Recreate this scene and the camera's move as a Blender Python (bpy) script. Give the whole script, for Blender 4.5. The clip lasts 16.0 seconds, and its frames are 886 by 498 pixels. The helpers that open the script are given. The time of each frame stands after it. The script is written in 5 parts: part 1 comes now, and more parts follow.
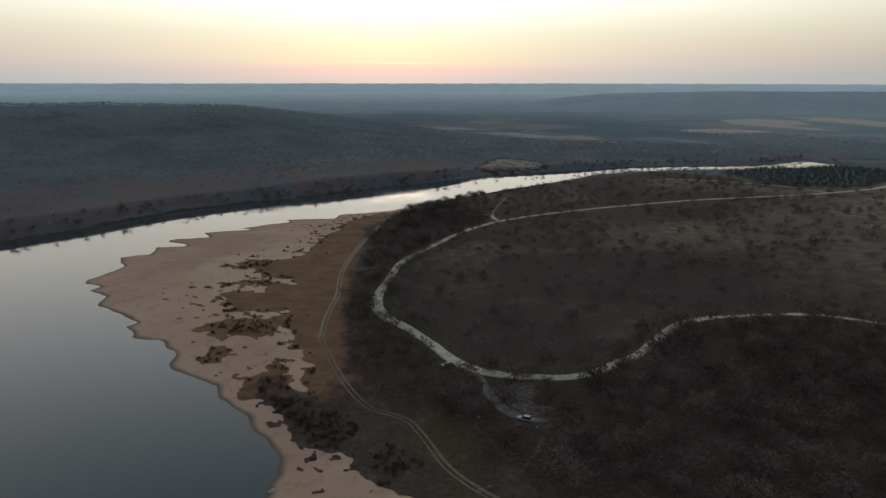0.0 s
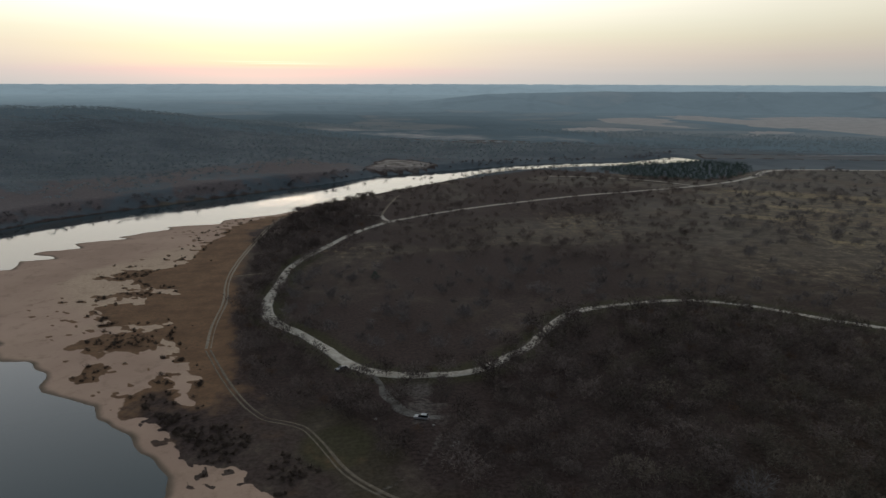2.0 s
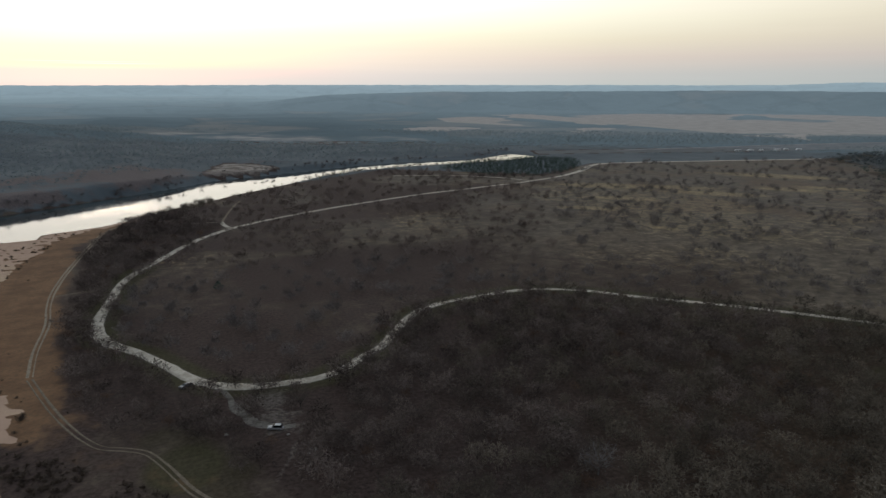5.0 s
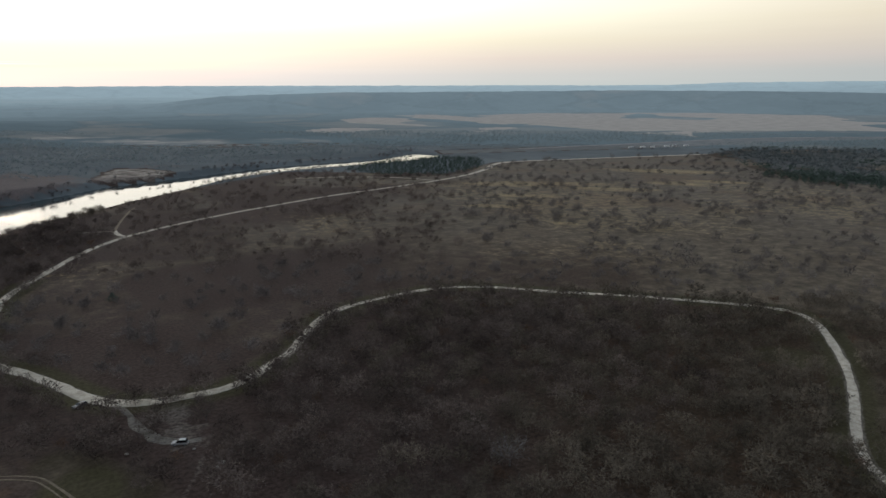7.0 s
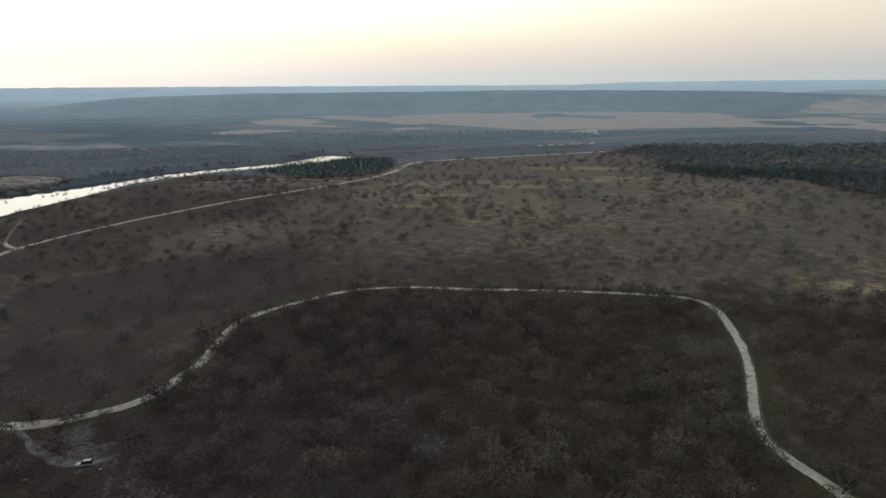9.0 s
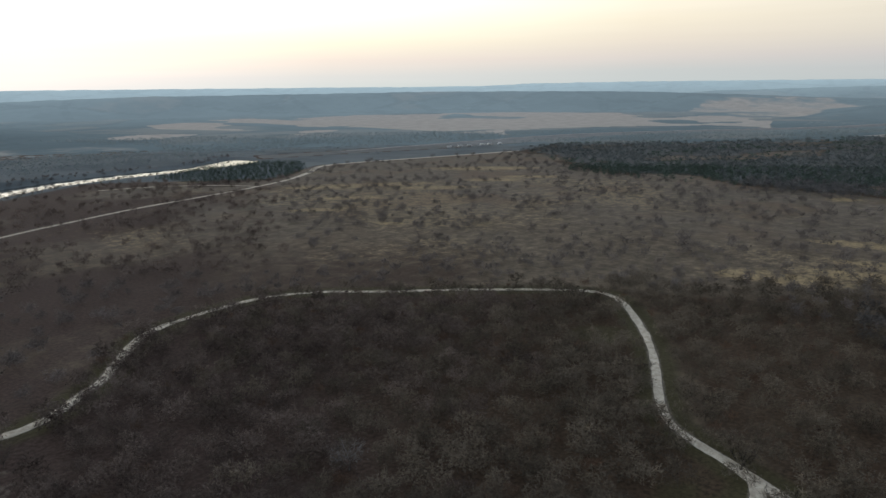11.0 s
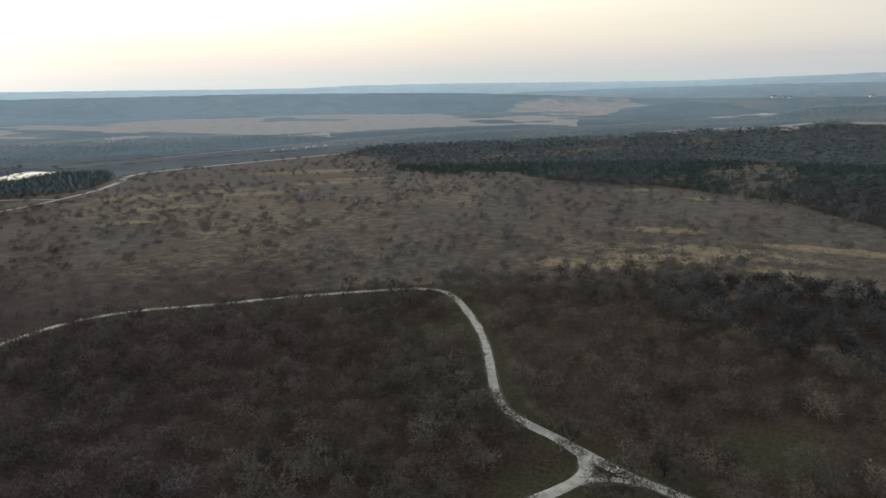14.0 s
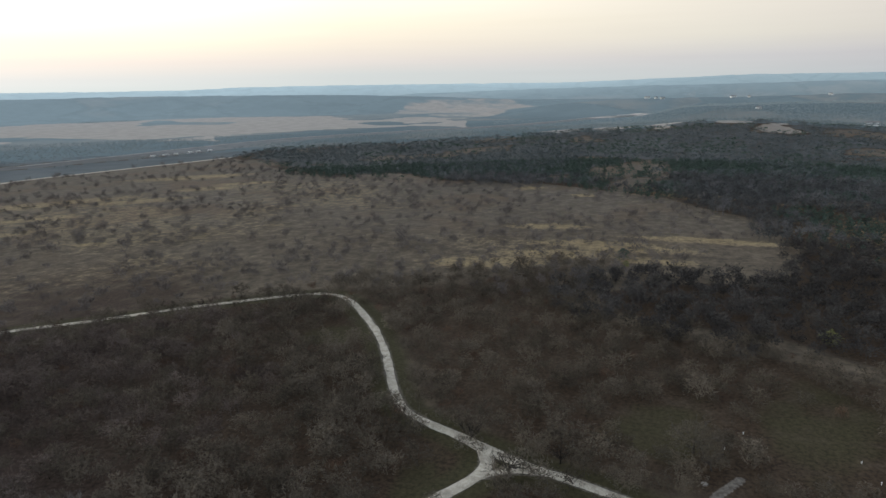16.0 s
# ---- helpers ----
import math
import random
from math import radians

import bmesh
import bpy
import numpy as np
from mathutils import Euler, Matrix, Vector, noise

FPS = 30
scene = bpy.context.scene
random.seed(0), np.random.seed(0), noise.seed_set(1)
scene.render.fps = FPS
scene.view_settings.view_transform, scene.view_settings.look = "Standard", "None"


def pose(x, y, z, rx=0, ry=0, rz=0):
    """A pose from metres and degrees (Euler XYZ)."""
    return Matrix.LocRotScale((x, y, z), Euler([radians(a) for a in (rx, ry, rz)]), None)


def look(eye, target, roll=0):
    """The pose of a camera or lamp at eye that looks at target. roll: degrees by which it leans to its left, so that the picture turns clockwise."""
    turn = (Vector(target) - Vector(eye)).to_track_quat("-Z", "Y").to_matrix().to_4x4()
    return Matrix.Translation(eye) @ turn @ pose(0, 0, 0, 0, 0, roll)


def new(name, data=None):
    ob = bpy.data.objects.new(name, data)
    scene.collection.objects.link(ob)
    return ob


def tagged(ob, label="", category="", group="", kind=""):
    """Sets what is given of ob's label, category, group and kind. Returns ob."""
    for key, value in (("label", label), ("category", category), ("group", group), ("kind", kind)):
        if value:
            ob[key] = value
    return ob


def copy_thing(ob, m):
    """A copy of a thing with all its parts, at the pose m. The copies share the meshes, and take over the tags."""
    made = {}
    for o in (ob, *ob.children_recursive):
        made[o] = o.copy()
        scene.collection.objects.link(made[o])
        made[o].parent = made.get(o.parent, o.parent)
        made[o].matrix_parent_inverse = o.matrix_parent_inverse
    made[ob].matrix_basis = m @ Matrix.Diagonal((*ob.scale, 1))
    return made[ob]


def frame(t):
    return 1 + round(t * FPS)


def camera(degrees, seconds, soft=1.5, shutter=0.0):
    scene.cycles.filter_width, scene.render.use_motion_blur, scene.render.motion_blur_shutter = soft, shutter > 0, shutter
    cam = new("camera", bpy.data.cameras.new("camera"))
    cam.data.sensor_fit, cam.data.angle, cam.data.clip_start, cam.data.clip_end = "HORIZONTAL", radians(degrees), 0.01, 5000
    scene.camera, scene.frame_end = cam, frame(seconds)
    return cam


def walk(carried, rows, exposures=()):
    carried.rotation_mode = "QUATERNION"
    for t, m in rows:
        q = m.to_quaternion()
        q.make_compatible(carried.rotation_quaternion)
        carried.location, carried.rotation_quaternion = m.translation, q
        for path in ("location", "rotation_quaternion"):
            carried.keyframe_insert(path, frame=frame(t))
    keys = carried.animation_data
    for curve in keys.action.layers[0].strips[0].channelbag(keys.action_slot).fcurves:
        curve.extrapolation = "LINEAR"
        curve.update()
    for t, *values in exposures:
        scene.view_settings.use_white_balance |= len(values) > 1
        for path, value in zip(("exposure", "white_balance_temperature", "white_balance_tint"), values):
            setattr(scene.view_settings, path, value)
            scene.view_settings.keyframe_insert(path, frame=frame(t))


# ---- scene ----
cam = camera(65.3, 16.0, 1.45, 0.4)
PATH = [
    (0, (-2.303, 0.568, 99.737), (-2.292, 2.515, 99.277), 0.2),
    (0.5, (-2.227, 0.585, 99.736), (-2.137, 2.529, 99.276), 0.3),
    (1, (-2.148, 0.601, 99.735), (-1.98, 2.54, 99.275), 0.3),
    (1.5, (-2.068, 0.61, 99.733), (-1.824, 2.541, 99.275), 0.3),
    (2, (-1.987, 0.607, 99.73), (-1.665, 2.527, 99.273), 0.2),
    (2.5, (-1.897, 0.59, 99.73), (-1.5, 2.496, 99.273), 0.2),
    (3, (-1.799, 0.551, 99.732), (-1.33, 2.441, 99.277), 0.1),
    (3.5, (-1.704, 0.482, 99.736), (-1.166, 2.353, 99.28), 0.1),
    (4, (-1.624, 0.382, 99.742), (-1.017, 2.233, 99.287), 0.1),
    (6.5, (-1.308, -0.235, 99.83), (-0.387, 1.481, 99.374), -0.2),
    (7, (-1.256, -0.341, 99.832), (-0.279, 1.344, 99.378), -0.2),
    (7.5, (-1.202, -0.419, 99.831), (-0.17, 1.233, 99.377), -0.2),
    (8, (-1.133, -0.481, 99.825), (-0.049, 1.137, 99.372), -0.2),
    (8.5, (-1.038, -0.541, 99.819), (0.095, 1.044, 99.365), -0.3),
    (11, (-0.225, -0.73, 99.682), (1.142, 0.658, 99.23), -0.7),
    (11.5, (-0.073, -0.7, 99.674), (1.351, 0.63, 99.222), -0.7),
    (12, (0.058, -0.656, 99.666), (1.537, 0.612, 99.214), -0.8),
    (12.5, (0.164, -0.621, 99.656), (1.694, 0.585, 99.204), -0.7),
    (13, (0.244, -0.597, 99.645), (1.822, 0.546, 99.194), -0.8),
    (13.5, (0.302, -0.59, 99.636), (1.925, 0.488, 99.184), -0.8),
    (14, (0.34, -0.603, 99.627), (2.005, 0.408, 99.174), -0.9),
    (14.5, (0.364, -0.629, 99.619), (2.067, 0.315, 99.166), -0.9),
    (15, (0.378, -0.658, 99.612), (2.117, 0.219, 99.16), -1.0),
    (15.5, (0.389, -0.69, 99.608), (2.161, 0.118, 99.156), -1.0),
    (16, (0.4, -0.726, 99.605), (2.202, 0.014, 99.152), -1.0),
]
rows = [(t, look(eye, target, roll)) for t, eye, target, roll in PATH]
EXPOSURES = [(0, -0.36), (3.5, -0.12), (7, 0.2), (11, 0.42), (16, 0.6)]
walk(cam, rows, EXPOSURES)

# ---- sky and sun ----
SUN_AZ = radians(-4.4)          # clockwise from +y
SUN_EL = radians(2.5)
world = bpy.data.worlds.new("dusk")
scene.world = world
world.use_nodes = True
W = world.node_tree
W.nodes.clear()


def math_node(tree, op, a, b=None, clamp=False):
    n = tree.nodes.new("ShaderNodeMath")
    n.operation, n.use_clamp = op, clamp
    for i, v in enumerate((a, b)):
        if v is None:
            continue
        if isinstance(v, (int, float)):
            n.inputs[i].default_value = v
        else:
            tree.links.new(v, n.inputs[i])
    return n.outputs[0]


def mix_color(tree, fac, a, b, blend="MIX"):
    n = tree.nodes.new("ShaderNodeMix")
    n.data_type, n.blend_type = "RGBA", blend
    for sock, v in ((n.inputs[0], fac), (n.inputs[6], a), (n.inputs[7], b)):
        if isinstance(v, (int, float)):
            sock.default_value = v
        elif isinstance(v, tuple):
            sock.default_value = (*v, 1)
        else:
            tree.links.new(v, sock)
    return n.outputs[2]


def ramp(tree, fac, stops, interpolation="LINEAR"):
    n = tree.nodes.new("ShaderNodeValToRGB")
    n.color_ramp.interpolation = interpolation
    el = n.color_ramp.elements
    while len(el) < len(stops):
        el.new(0.5)
    for e, (p, c) in zip(el, stops):
        e.position, e.color = p, (*c, 1)
    tree.links.new(fac, n.inputs[0])
    return n.outputs[0]


def spread(t, v, a, b):
    n = t.nodes.new("ShaderNodeMapRange")
    n.interpolation_type = "SMOOTHSTEP"
    t.links.new(v, n.inputs[0])
    n.inputs[1].default_value, n.inputs[2].default_value = a, b
    return n.outputs[0]


def build_sky():
    t = W
    coord = t.nodes.new("ShaderNodeTexCoord")
    sep = t.nodes.new("ShaderNodeSeparateXYZ")
    t.links.new(coord.outputs["Generated"], sep.inputs[0])
    x, y, z = sep.outputs
    up = math_node(t, "POWER", math_node(t, "MAXIMUM", z, 0.0), 0.5)
    flat = math_node(t, "SQRT", math_node(t, "ADD", math_node(t, "MULTIPLY", x, x), math_node(t, "MULTIPLY", y, y)))
    dot = math_node(t, "ADD", math_node(t, "MULTIPLY", x, math.sin(SUN_AZ)), math_node(t, "MULTIPLY", y, math.cos(SUN_AZ)))
    c = math_node(t, "DIVIDE", dot, math_node(t, "ADD", flat, 0.001))
    away = math_node(t, "MULTIPLY", math_node(t, "ARCCOSINE", math_node(t, "MINIMUM", math_node(t, "MAXIMUM", c, -1.0), 1.0)), 180 / math.pi)
    # glow of the afterglow by angle from the sun, each from the horizon up
    bands = [
        (0, [(0, (.64, .67, .69)), (.10, (.82, .79, .78)), (.148, (1.12, .80, .77)), (.172, (1.18, 1.0, .73)), (.225, (1.24, 1.2, .79)), (.267, (1.32, 1.28, 1.04)), (.349, (1.9, 1.84, 1.66)), (.46, (2.0, 1.9, 1.7)), (.58, (1.6, 1.62, 1.62)), (.74, (.68, .80, .88)), (1, (.29, .38, .47))]),
        (20, [(0, (.59, .645, .65)), (.132, (.76, .72, .69)), (.187, (.92, .82, .72)), (.229, (1.02, .90, .74)), (.264, (1.08, 1.03, .80)), (.295, (1.22, 1.17, .96)), (.349, (1.55, 1.48, 1.3)), (.46, (1.75, 1.65, 1.47)), (.58, (1.42, 1.47, 1.52)), (.74, (.66, .78, .86)), (1, (.29, .38, .47))]),
        (40, [(0, (.475, .545, .54)), (.132, (.565, .57, .555)), (.20, (.70, .62, .555)), (.251, (.82, .755, .60)), (.295, (.95, .91, .74)), (.349, (1.12, 1.07, .91)), (.46, (1.45, 1.4, 1.26)), (.58, (1.25, 1.3, 1.35)), (.74, (.69, .77, .87)), (1, (.30, .38, .48))]),
        (65, [(0, (.405, .458, .462)), (.145, (.445, .470, .468)), (.196, (.535, .50, .472)), (.247, (.625, .565, .485)), (.295, (.71, .645, .52)), (.349, (.81, .755, .63)), (.46, (.98, .96, .91)), (.74, (.62, .68, .76)), (1, (.31, .39, .49))]),
        (95, [(0, (.325, .385, .398)), (.187, (.405, .405, .412)), (.251, (.505, .485, .435)), (.349, (.575, .535, .475)), (.46, (.74, .74, .73)), (.74, (.58, .64, .72)), (1, (.31, .39, .49))]),
        (150, [(0, (.16, .19, .24)), (.25, (.24, .22, .27)), (.5, (.24, .27, .34)), (1, (.33, .38, .46))]),
    ]
    col, last = None, 0
    for angle, stops in bands:
        band = ramp(t, up, [(p, tuple(v / 3 for v in rgb)) for p, rgb in stops])
        if col is None:
            col = band
        else:
            step = t.nodes.new("ShaderNodeMapRange")
            t.links.new(away, step.inputs[0])
            step.inputs[1].default_value, step.inputs[2].default_value = last, angle
            col = mix_color(t, step.outputs[0], col, band)
        last = angle
    # thin streak of cloud just over the sunset
    sky = t.nodes.new("ShaderNodeTexSky")
    sky.sky_type, sky.sun_disc = "NISHITA", False
    sky.sun_elevation, sky.sun_rotation = SUN_EL, SUN_AZ
    stretched = t.nodes.new("ShaderNodeMapping")
    stretched.inputs["Scale"].default_value = (5, 5, 130)
    t.links.new(coord.outputs["Generated"], stretched.inputs[0])
    wisps = t.nodes.new("ShaderNodeTexNoise")
    wisps.inputs["Scale"].default_value, wisps.inputs["Detail"].default_value = 1.0, 4
    t.links.new(stretched.outputs[0], wisps.inputs["Vector"])
    veil = math_node(t, "ADD", math_node(t, "MULTIPLY", wisps.outputs[0], 0.05), 0.975)
    for rise, thick, gain in ((0.0300, 0.0007, 0.30), (0.0322, 0.0005, 0.18), (0.0272, 0.0011, -0.07)):
        line = math_node(t, "DIVIDE", math_node(t, "SUBTRACT", z, rise), thick)
        line = math_node(t, "EXPONENT", math_node(t, "MULTIPLY", math_node(t, "MULTIPLY", line, line), -1.0))
        line = math_node(t, "MULTIPLY", line, spread(t, away, 8.0, 2.0))
        line = math_node(t, "MULTIPLY", line, spread(t, wisps.outputs[0], 0.42, 0.56))
        veil = math_node(t, "ADD", veil, math_node(t, "MULTIPLY", line, gain))
    scaled = t.nodes.new("ShaderNodeVectorMath")
    scaled.operation = "SCALE"
    t.links.new(col, scaled.inputs[0])
    t.links.new(veil, scaled.inputs["Scale"])
    bg = t.nodes.new("ShaderNodeBackground")
    bg.inputs[1].default_value = 3.0
    t.links.new(scaled.outputs[0], bg.inputs[0])
    bg2 = t.nodes.new("ShaderNodeBackground")
    bg2.inputs[1].default_value = 0.006
    t.links.new(sky.outputs[0], bg2.inputs[0])
    add = t.nodes.new("ShaderNodeAddShader")
    t.links.new(bg.outputs[0], add.inputs[0])
    t.links.new(bg2.outputs[0], add.inputs[1])
    out = t.nodes.new("ShaderNodeOutputWorld")
    t.links.new(add.outputs[0], out.inputs[0])


build_sky()
sun = new("sun", bpy.data.lights.new("sun", "SUN"))
sun.data.energy, sun.data.angle, sun.data.color = 0.35, radians(12), (1.0, 0.72, 0.5)
sun_way = Vector((math.sin(SUN_AZ) * math.cos(SUN_EL), math.cos(SUN_AZ) * math.cos(SUN_EL), math.sin(SUN_EL)))
sun.matrix_basis = look((0, 0, 300), Vector((0, 0, 300)) - sun_way)


# ---- number helpers ----
def lattice(ix, iy, seed):
    h = (ix.astype(np.int64) * 374761393 + iy.astype(np.int64) * 668265263 + seed * 1442695041) & 0x7FFFFFFF
    h = ((h ^ (h >> 13)) * 1274126177) & 0x7FFFFFFF
    return ((h ^ (h >> 16)) & 0xFFFF) / 65535.0


def vnoise(x, y, seed=0):
    ix, iy = np.floor(x), np.floor(y)
    fx, fy = x - ix, y - iy
    fx, fy = fx * fx * (3 - 2 * fx), fy * fy * (3 - 2 * fy)
    a, b = lattice(ix, iy, seed), lattice(ix + 1, iy, seed)
    c, d = lattice(ix, iy + 1, seed), lattice(ix + 1, iy + 1, seed)
    return (a + (b - a) * fx) * (1 - fy) + (c + (d - c) * fx) * fy


def fbm(x, y, size, seed=0, octaves=4):
    total, amp, norm = 0, 1.0, 0.0
    for i in range(octaves):
        total = total + amp * vnoise(x / size, y / size, seed + i * 17)
        norm, amp, size = norm + amp, amp * 0.5, size * 0.47
    return total / norm          # 0 to 1


def smooth(v, a, b):
    u = np.clip((v - a) / (b - a), 0, 1)
    return u * u * (3 - 2 * u)


def inside_distance(x, y, poly):
    """Distance to the outline of a closed polygon, positive inside."""
    best = np.full(x.shape, 1e12)
    odd = np.zeros(x.shape, bool)
    n = len(poly)
    for i in range(n):
        (x0, y0), (x1, y1) = poly[i], poly[(i + 1) % n]
        dx, dy = x1 - x0, y1 - y0
        u = np.clip(((x - x0) * dx + (y - y0) * dy) / (dx * dx + dy * dy + 1e-9), 0, 1)
        best = np.minimum(best, (x - x0 - u * dx) ** 2 + (y - y0 - u * dy) ** 2)
        if dy:
            odd ^= ((y0 > y) != (y1 > y)) & (x < dx * (y - y0) / dy + x0)
    best = np.sqrt(best)
    return np.where(odd, best, -best)


def line_distance(x, y, pts):
    best = np.full(x.shape, 1e12)
    for (x0, y0), (x1, y1) in zip(pts[:-1], pts[1:]):
        dx, dy = x1 - x0, y1 - y0
        u = np.clip(((x - x0) * dx + (y - y0) * dy) / (dx * dx + dy * dy + 1e-9), 0, 1)
        best = np.minimum(best, (x - x0 - u * dx) ** 2 + (y - y0 - u * dy) ** 2)
    return np.sqrt(best)


def blob(x, y, cx, cy, rx, ry, turn=0.0):
    """1 at an ellipse's centre, 0 on its rim, negative beyond."""
    c, s = math.cos(radians(turn)), math.sin(radians(turn))
    u, v = (x - cx) * c + (y - cy) * s, -(x - cx) * s + (y - cy) * c
    return 1 - np.sqrt((u / rx) ** 2 + (v / ry) ** 2)


def spline(pts, step):
    """Catmull-Rom through the points, at about even steps."""
    p = [np.array(q, float) for q in pts]
    p = [2 * p[0] - p[1]] + p + [2 * p[-1] - p[-2]]
    out = []
    for i in range(1, len(p) - 2):
        a, b, c, d = p[i - 1], p[i], p[i + 1], p[i + 2]
        n = max(2, int(np.linalg.norm(c - b) / step))
        for k in range(n):
            u = k / n
            out.append(0.5 * (2 * b + (c - a) * u + (2 * a - 5 * b + 4 * c - d) * u * u + (3 * b - a - 3 * c + d) * u ** 3))
    out.append(p[-2])
    return np.array(out)


# ---- plan of the land (metres) ----
SHORE = [(-62, -600), (-56, 20), (-50, 110), (-45, 159), (-46.5, 174), (-56, 187), (-64, 201.5), (-75, 212.5), (-79, 221.5), (-99.5, 236.5), (-104, 251), (-116, 265.5), (-128.5, 268), (-135, 281.5), (-134, 286),
         (-144, 296), (-162, 310), (-165, 324.5), (-176.5, 334.5), (-174.5, 342), (-186, 346), (-187.5, 353.5), (-184, 366), (-182, 382.5), (-195, 403), (-179, 411), (-182, 429.5), (-164, 434), (-168, 441), (-182.5, 444.5),
         (-183, 452), (-157, 460), (-166.5, 474.5), (-133.5, 486), (-145, 491), (-114.5, 514), (-120.5, 524), (-83, 530), (-82, 545), (-48.5, 560.5)]
SHORE_NORTH = [(-29, 578), (-11, 602), (25, 645), (66, 687), (121, 742), (177, 802), (234, 840), (296, 858), (371, 866), (412, 874)]
FAR_BANK = [(470, 884), (524, 912), (500, 970), (462, 944), (425, 918), (384, 909), (309, 906), (246, 892), (189, 866), (146, 846), (53, 804), (3, 749), (-144, 626), (-217, 560),
            (-254, 498), (-293, 449), (-420, 300), (-560, 60), (-640, -600)]
RIVER = SHORE + SHORE_NORTH + FAR_BANK
SAND_EDGE = [(-40, 572), (-62, 530), (-70, 494), (-78, 447), (-82, 406), (-98, 388), (-103, 372), (-92, 360), (-76, 355.5), (-76, 341.5), (-88, 345), (-90, 328.5), (-107.5, 326), (-106.5, 317), (-92, 302), (-81, 299.5), (-74, 304.5),
             (-69, 301.5), (-65.5, 281), (-59, 267.5), (-53.5, 254.5), (-48, 245), (-44.5, 236), (-47.5, 226), (-48, 217), (-51, 216), (-57, 218.5), (-56.5, 223), (-61, 228.5), (-66.5, 228.5), (-67.5, 222), (-62, 210), (-54.5, 199),
             (-48.5, 194), (-44.5, 186), (-41.5, 180), (-37, 181), (-28.5, 179.5), (-24.5, 171.5), (-26, 167.5), (-20.5, 163), (-14.5, 160), (-10, 156.5), (-2, 146), (0, 110), (10, 0)]
SAND = SHORE + SAND_EDGE
BRUSH_EDGE = [(-18, 590), (-54, 495), (-52, 381), (-47, 317), (-44, 270), (-36, 240), (-27, 216), (-11, 203), (1, 190), (9, 175), (14, 160), (25, 130), (40, 60)]
BROWN = SAND_EDGE + BRUSH_EDGE[::-1]
MAIN_ROAD = [(875, 712), (689, 757), (576, 781), (533, 774), (505, 748), (485, 727), (436, 692), (374, 662), (295, 636), (218, 612), (153, 584), (115, 564), (79, 542), (46, 517), (29, 497), (14, 475), (-1, 443),
             (-15, 413), (-23, 392), (-27, 372), (-29, 350), (-31.5, 331), (-32, 317), (-30, 302), (-25, 290), (-15, 276), (-6, 260), (2, 244), (10, 234), (20, 229),
             (32, 227), (44, 227), (56, 233), (65, 241), (74, 248), (82, 259), (92, 272), (104, 285), (118, 291)]
LOOP_ROAD = [(118, 291), (140, 295), (162, 296), (177, 292), (194, 281), (211, 263), (231, 244), (253, 223), (274, 200), (284, 186), (286, 175), (278, 161), (255, 139), (232, 121),
             (208, 106), (193, 96.5), (183, 88), (177.5, 78), (173, 66), (168.5, 56), (164.5, 44), (162, 33), (158, 18), (150, -8), (140, -50)]
FORK_ROAD = [(169, 57), (161, 53.5), (154, 54.5), (146, 58), (134, 64), (112, 70), (84, 70)]
SPUR_ROAD = [(44, 516), (40.5, 524), (39, 532), (39, 541)]
SPUR_FAR = [(39, 541), (47, 580), (57, 621), (64, 643)]
SPUR_WEST = [(39, 540), (28, 544), (16, 546)]
FIELD_ROAD = [(376, 664), (351, 705), (303, 745), (248, 764)]
FORK_ARM = [(139, 61.5), (146, 58), (152.5, 55), (157.5, 51), (161, 45), (162.6, 36)]
TRACK = [(-30, 560), (-42, 528), (-52, 439), (-55.5, 387), (-55, 357), (-52, 326), (-52, 292), (-50, 264), (-40, 235), (-31, 214), (-23, 202), (-13, 196), (-7, 185), (0, 168), (8, 157), (18, 148), (36, 138)]
TRACK_LINK = [(-54, 371), (-42, 375), (-28, 376)]
FOOTPATH = [(8, 157), (19, 165), (25, 176), (33, 196)]
LOT_LOOP = [(10, 233), (13, 225), (15, 212), (18.5, 202), (24, 196.5), (30, 195), (38.5, 201), (44.5, 212), (48.5, 224)]
STEP_PATH = [(160, -2), (168, -5), (177, -10)]
EAST_WOOD = [(862, 705), (753, 557), (690, 433), (676, 328), (674, 244), (672, 171), (648, 111), (628, 58), (582, 19), (552, -13), (512, -22), (463, -36), (405, -30), (379, -12), (379, 4),
             (365, 40), (340, 60), (308, 61), (289, 36), (284, 12), (282, -19), (256, -55), (240, -200), (300, -700), (1600, -700), (2000, 100), (1500, 640), (1120, 780)]
CEDAR_WOOD = [(322, 815), (386, 862), (440, 900), (500, 890), (551, 844), (524, 790), (488, 745), (440, 706), (392, 700), (350, 722)]
BIG_FIELD = [(858, 2156), (1107, 2291), (1366, 2128), (1500, 2130), (1727, 2061), (1919, 1963), (2159, 1772), (2234, 1481), (1780, 929), (1515, 1000), (1356, 1108), (1170, 1193), (1180, 1525), (927, 1552), (802, 1928)]
BEND_FIELD = [(2440, 1230), (2768, 1375), (2980, 1277), (3150, 1006), (2939, 616), (2745, 564), (2547, 638), (2349, 750), (2325, 997)]
MID_FIELD = [(-60, 1420), (0, 1540), (193, 1610), (399, 1560), (500, 1260), (470, 1150), (213, 1190), (21, 1330)]
CHANNEL = [(560, 985), (680, 958), (789, 941), (906, 925), (1042, 917), (1290, 866), (1640, 650), (1810, 550), (2085, 455), (2330, 385), (2300, 300), (2060, 400),
           (1780, 490), (1590, 590), (1250, 790), (1002, 817), (854, 846), (739, 882), (640, 912), (541, 934)]
WHITE_BAR = [(42, 806), (54, 868), (72, 930), (98, 925), (126, 880), (146, 853), (114, 832), (80, 812)]
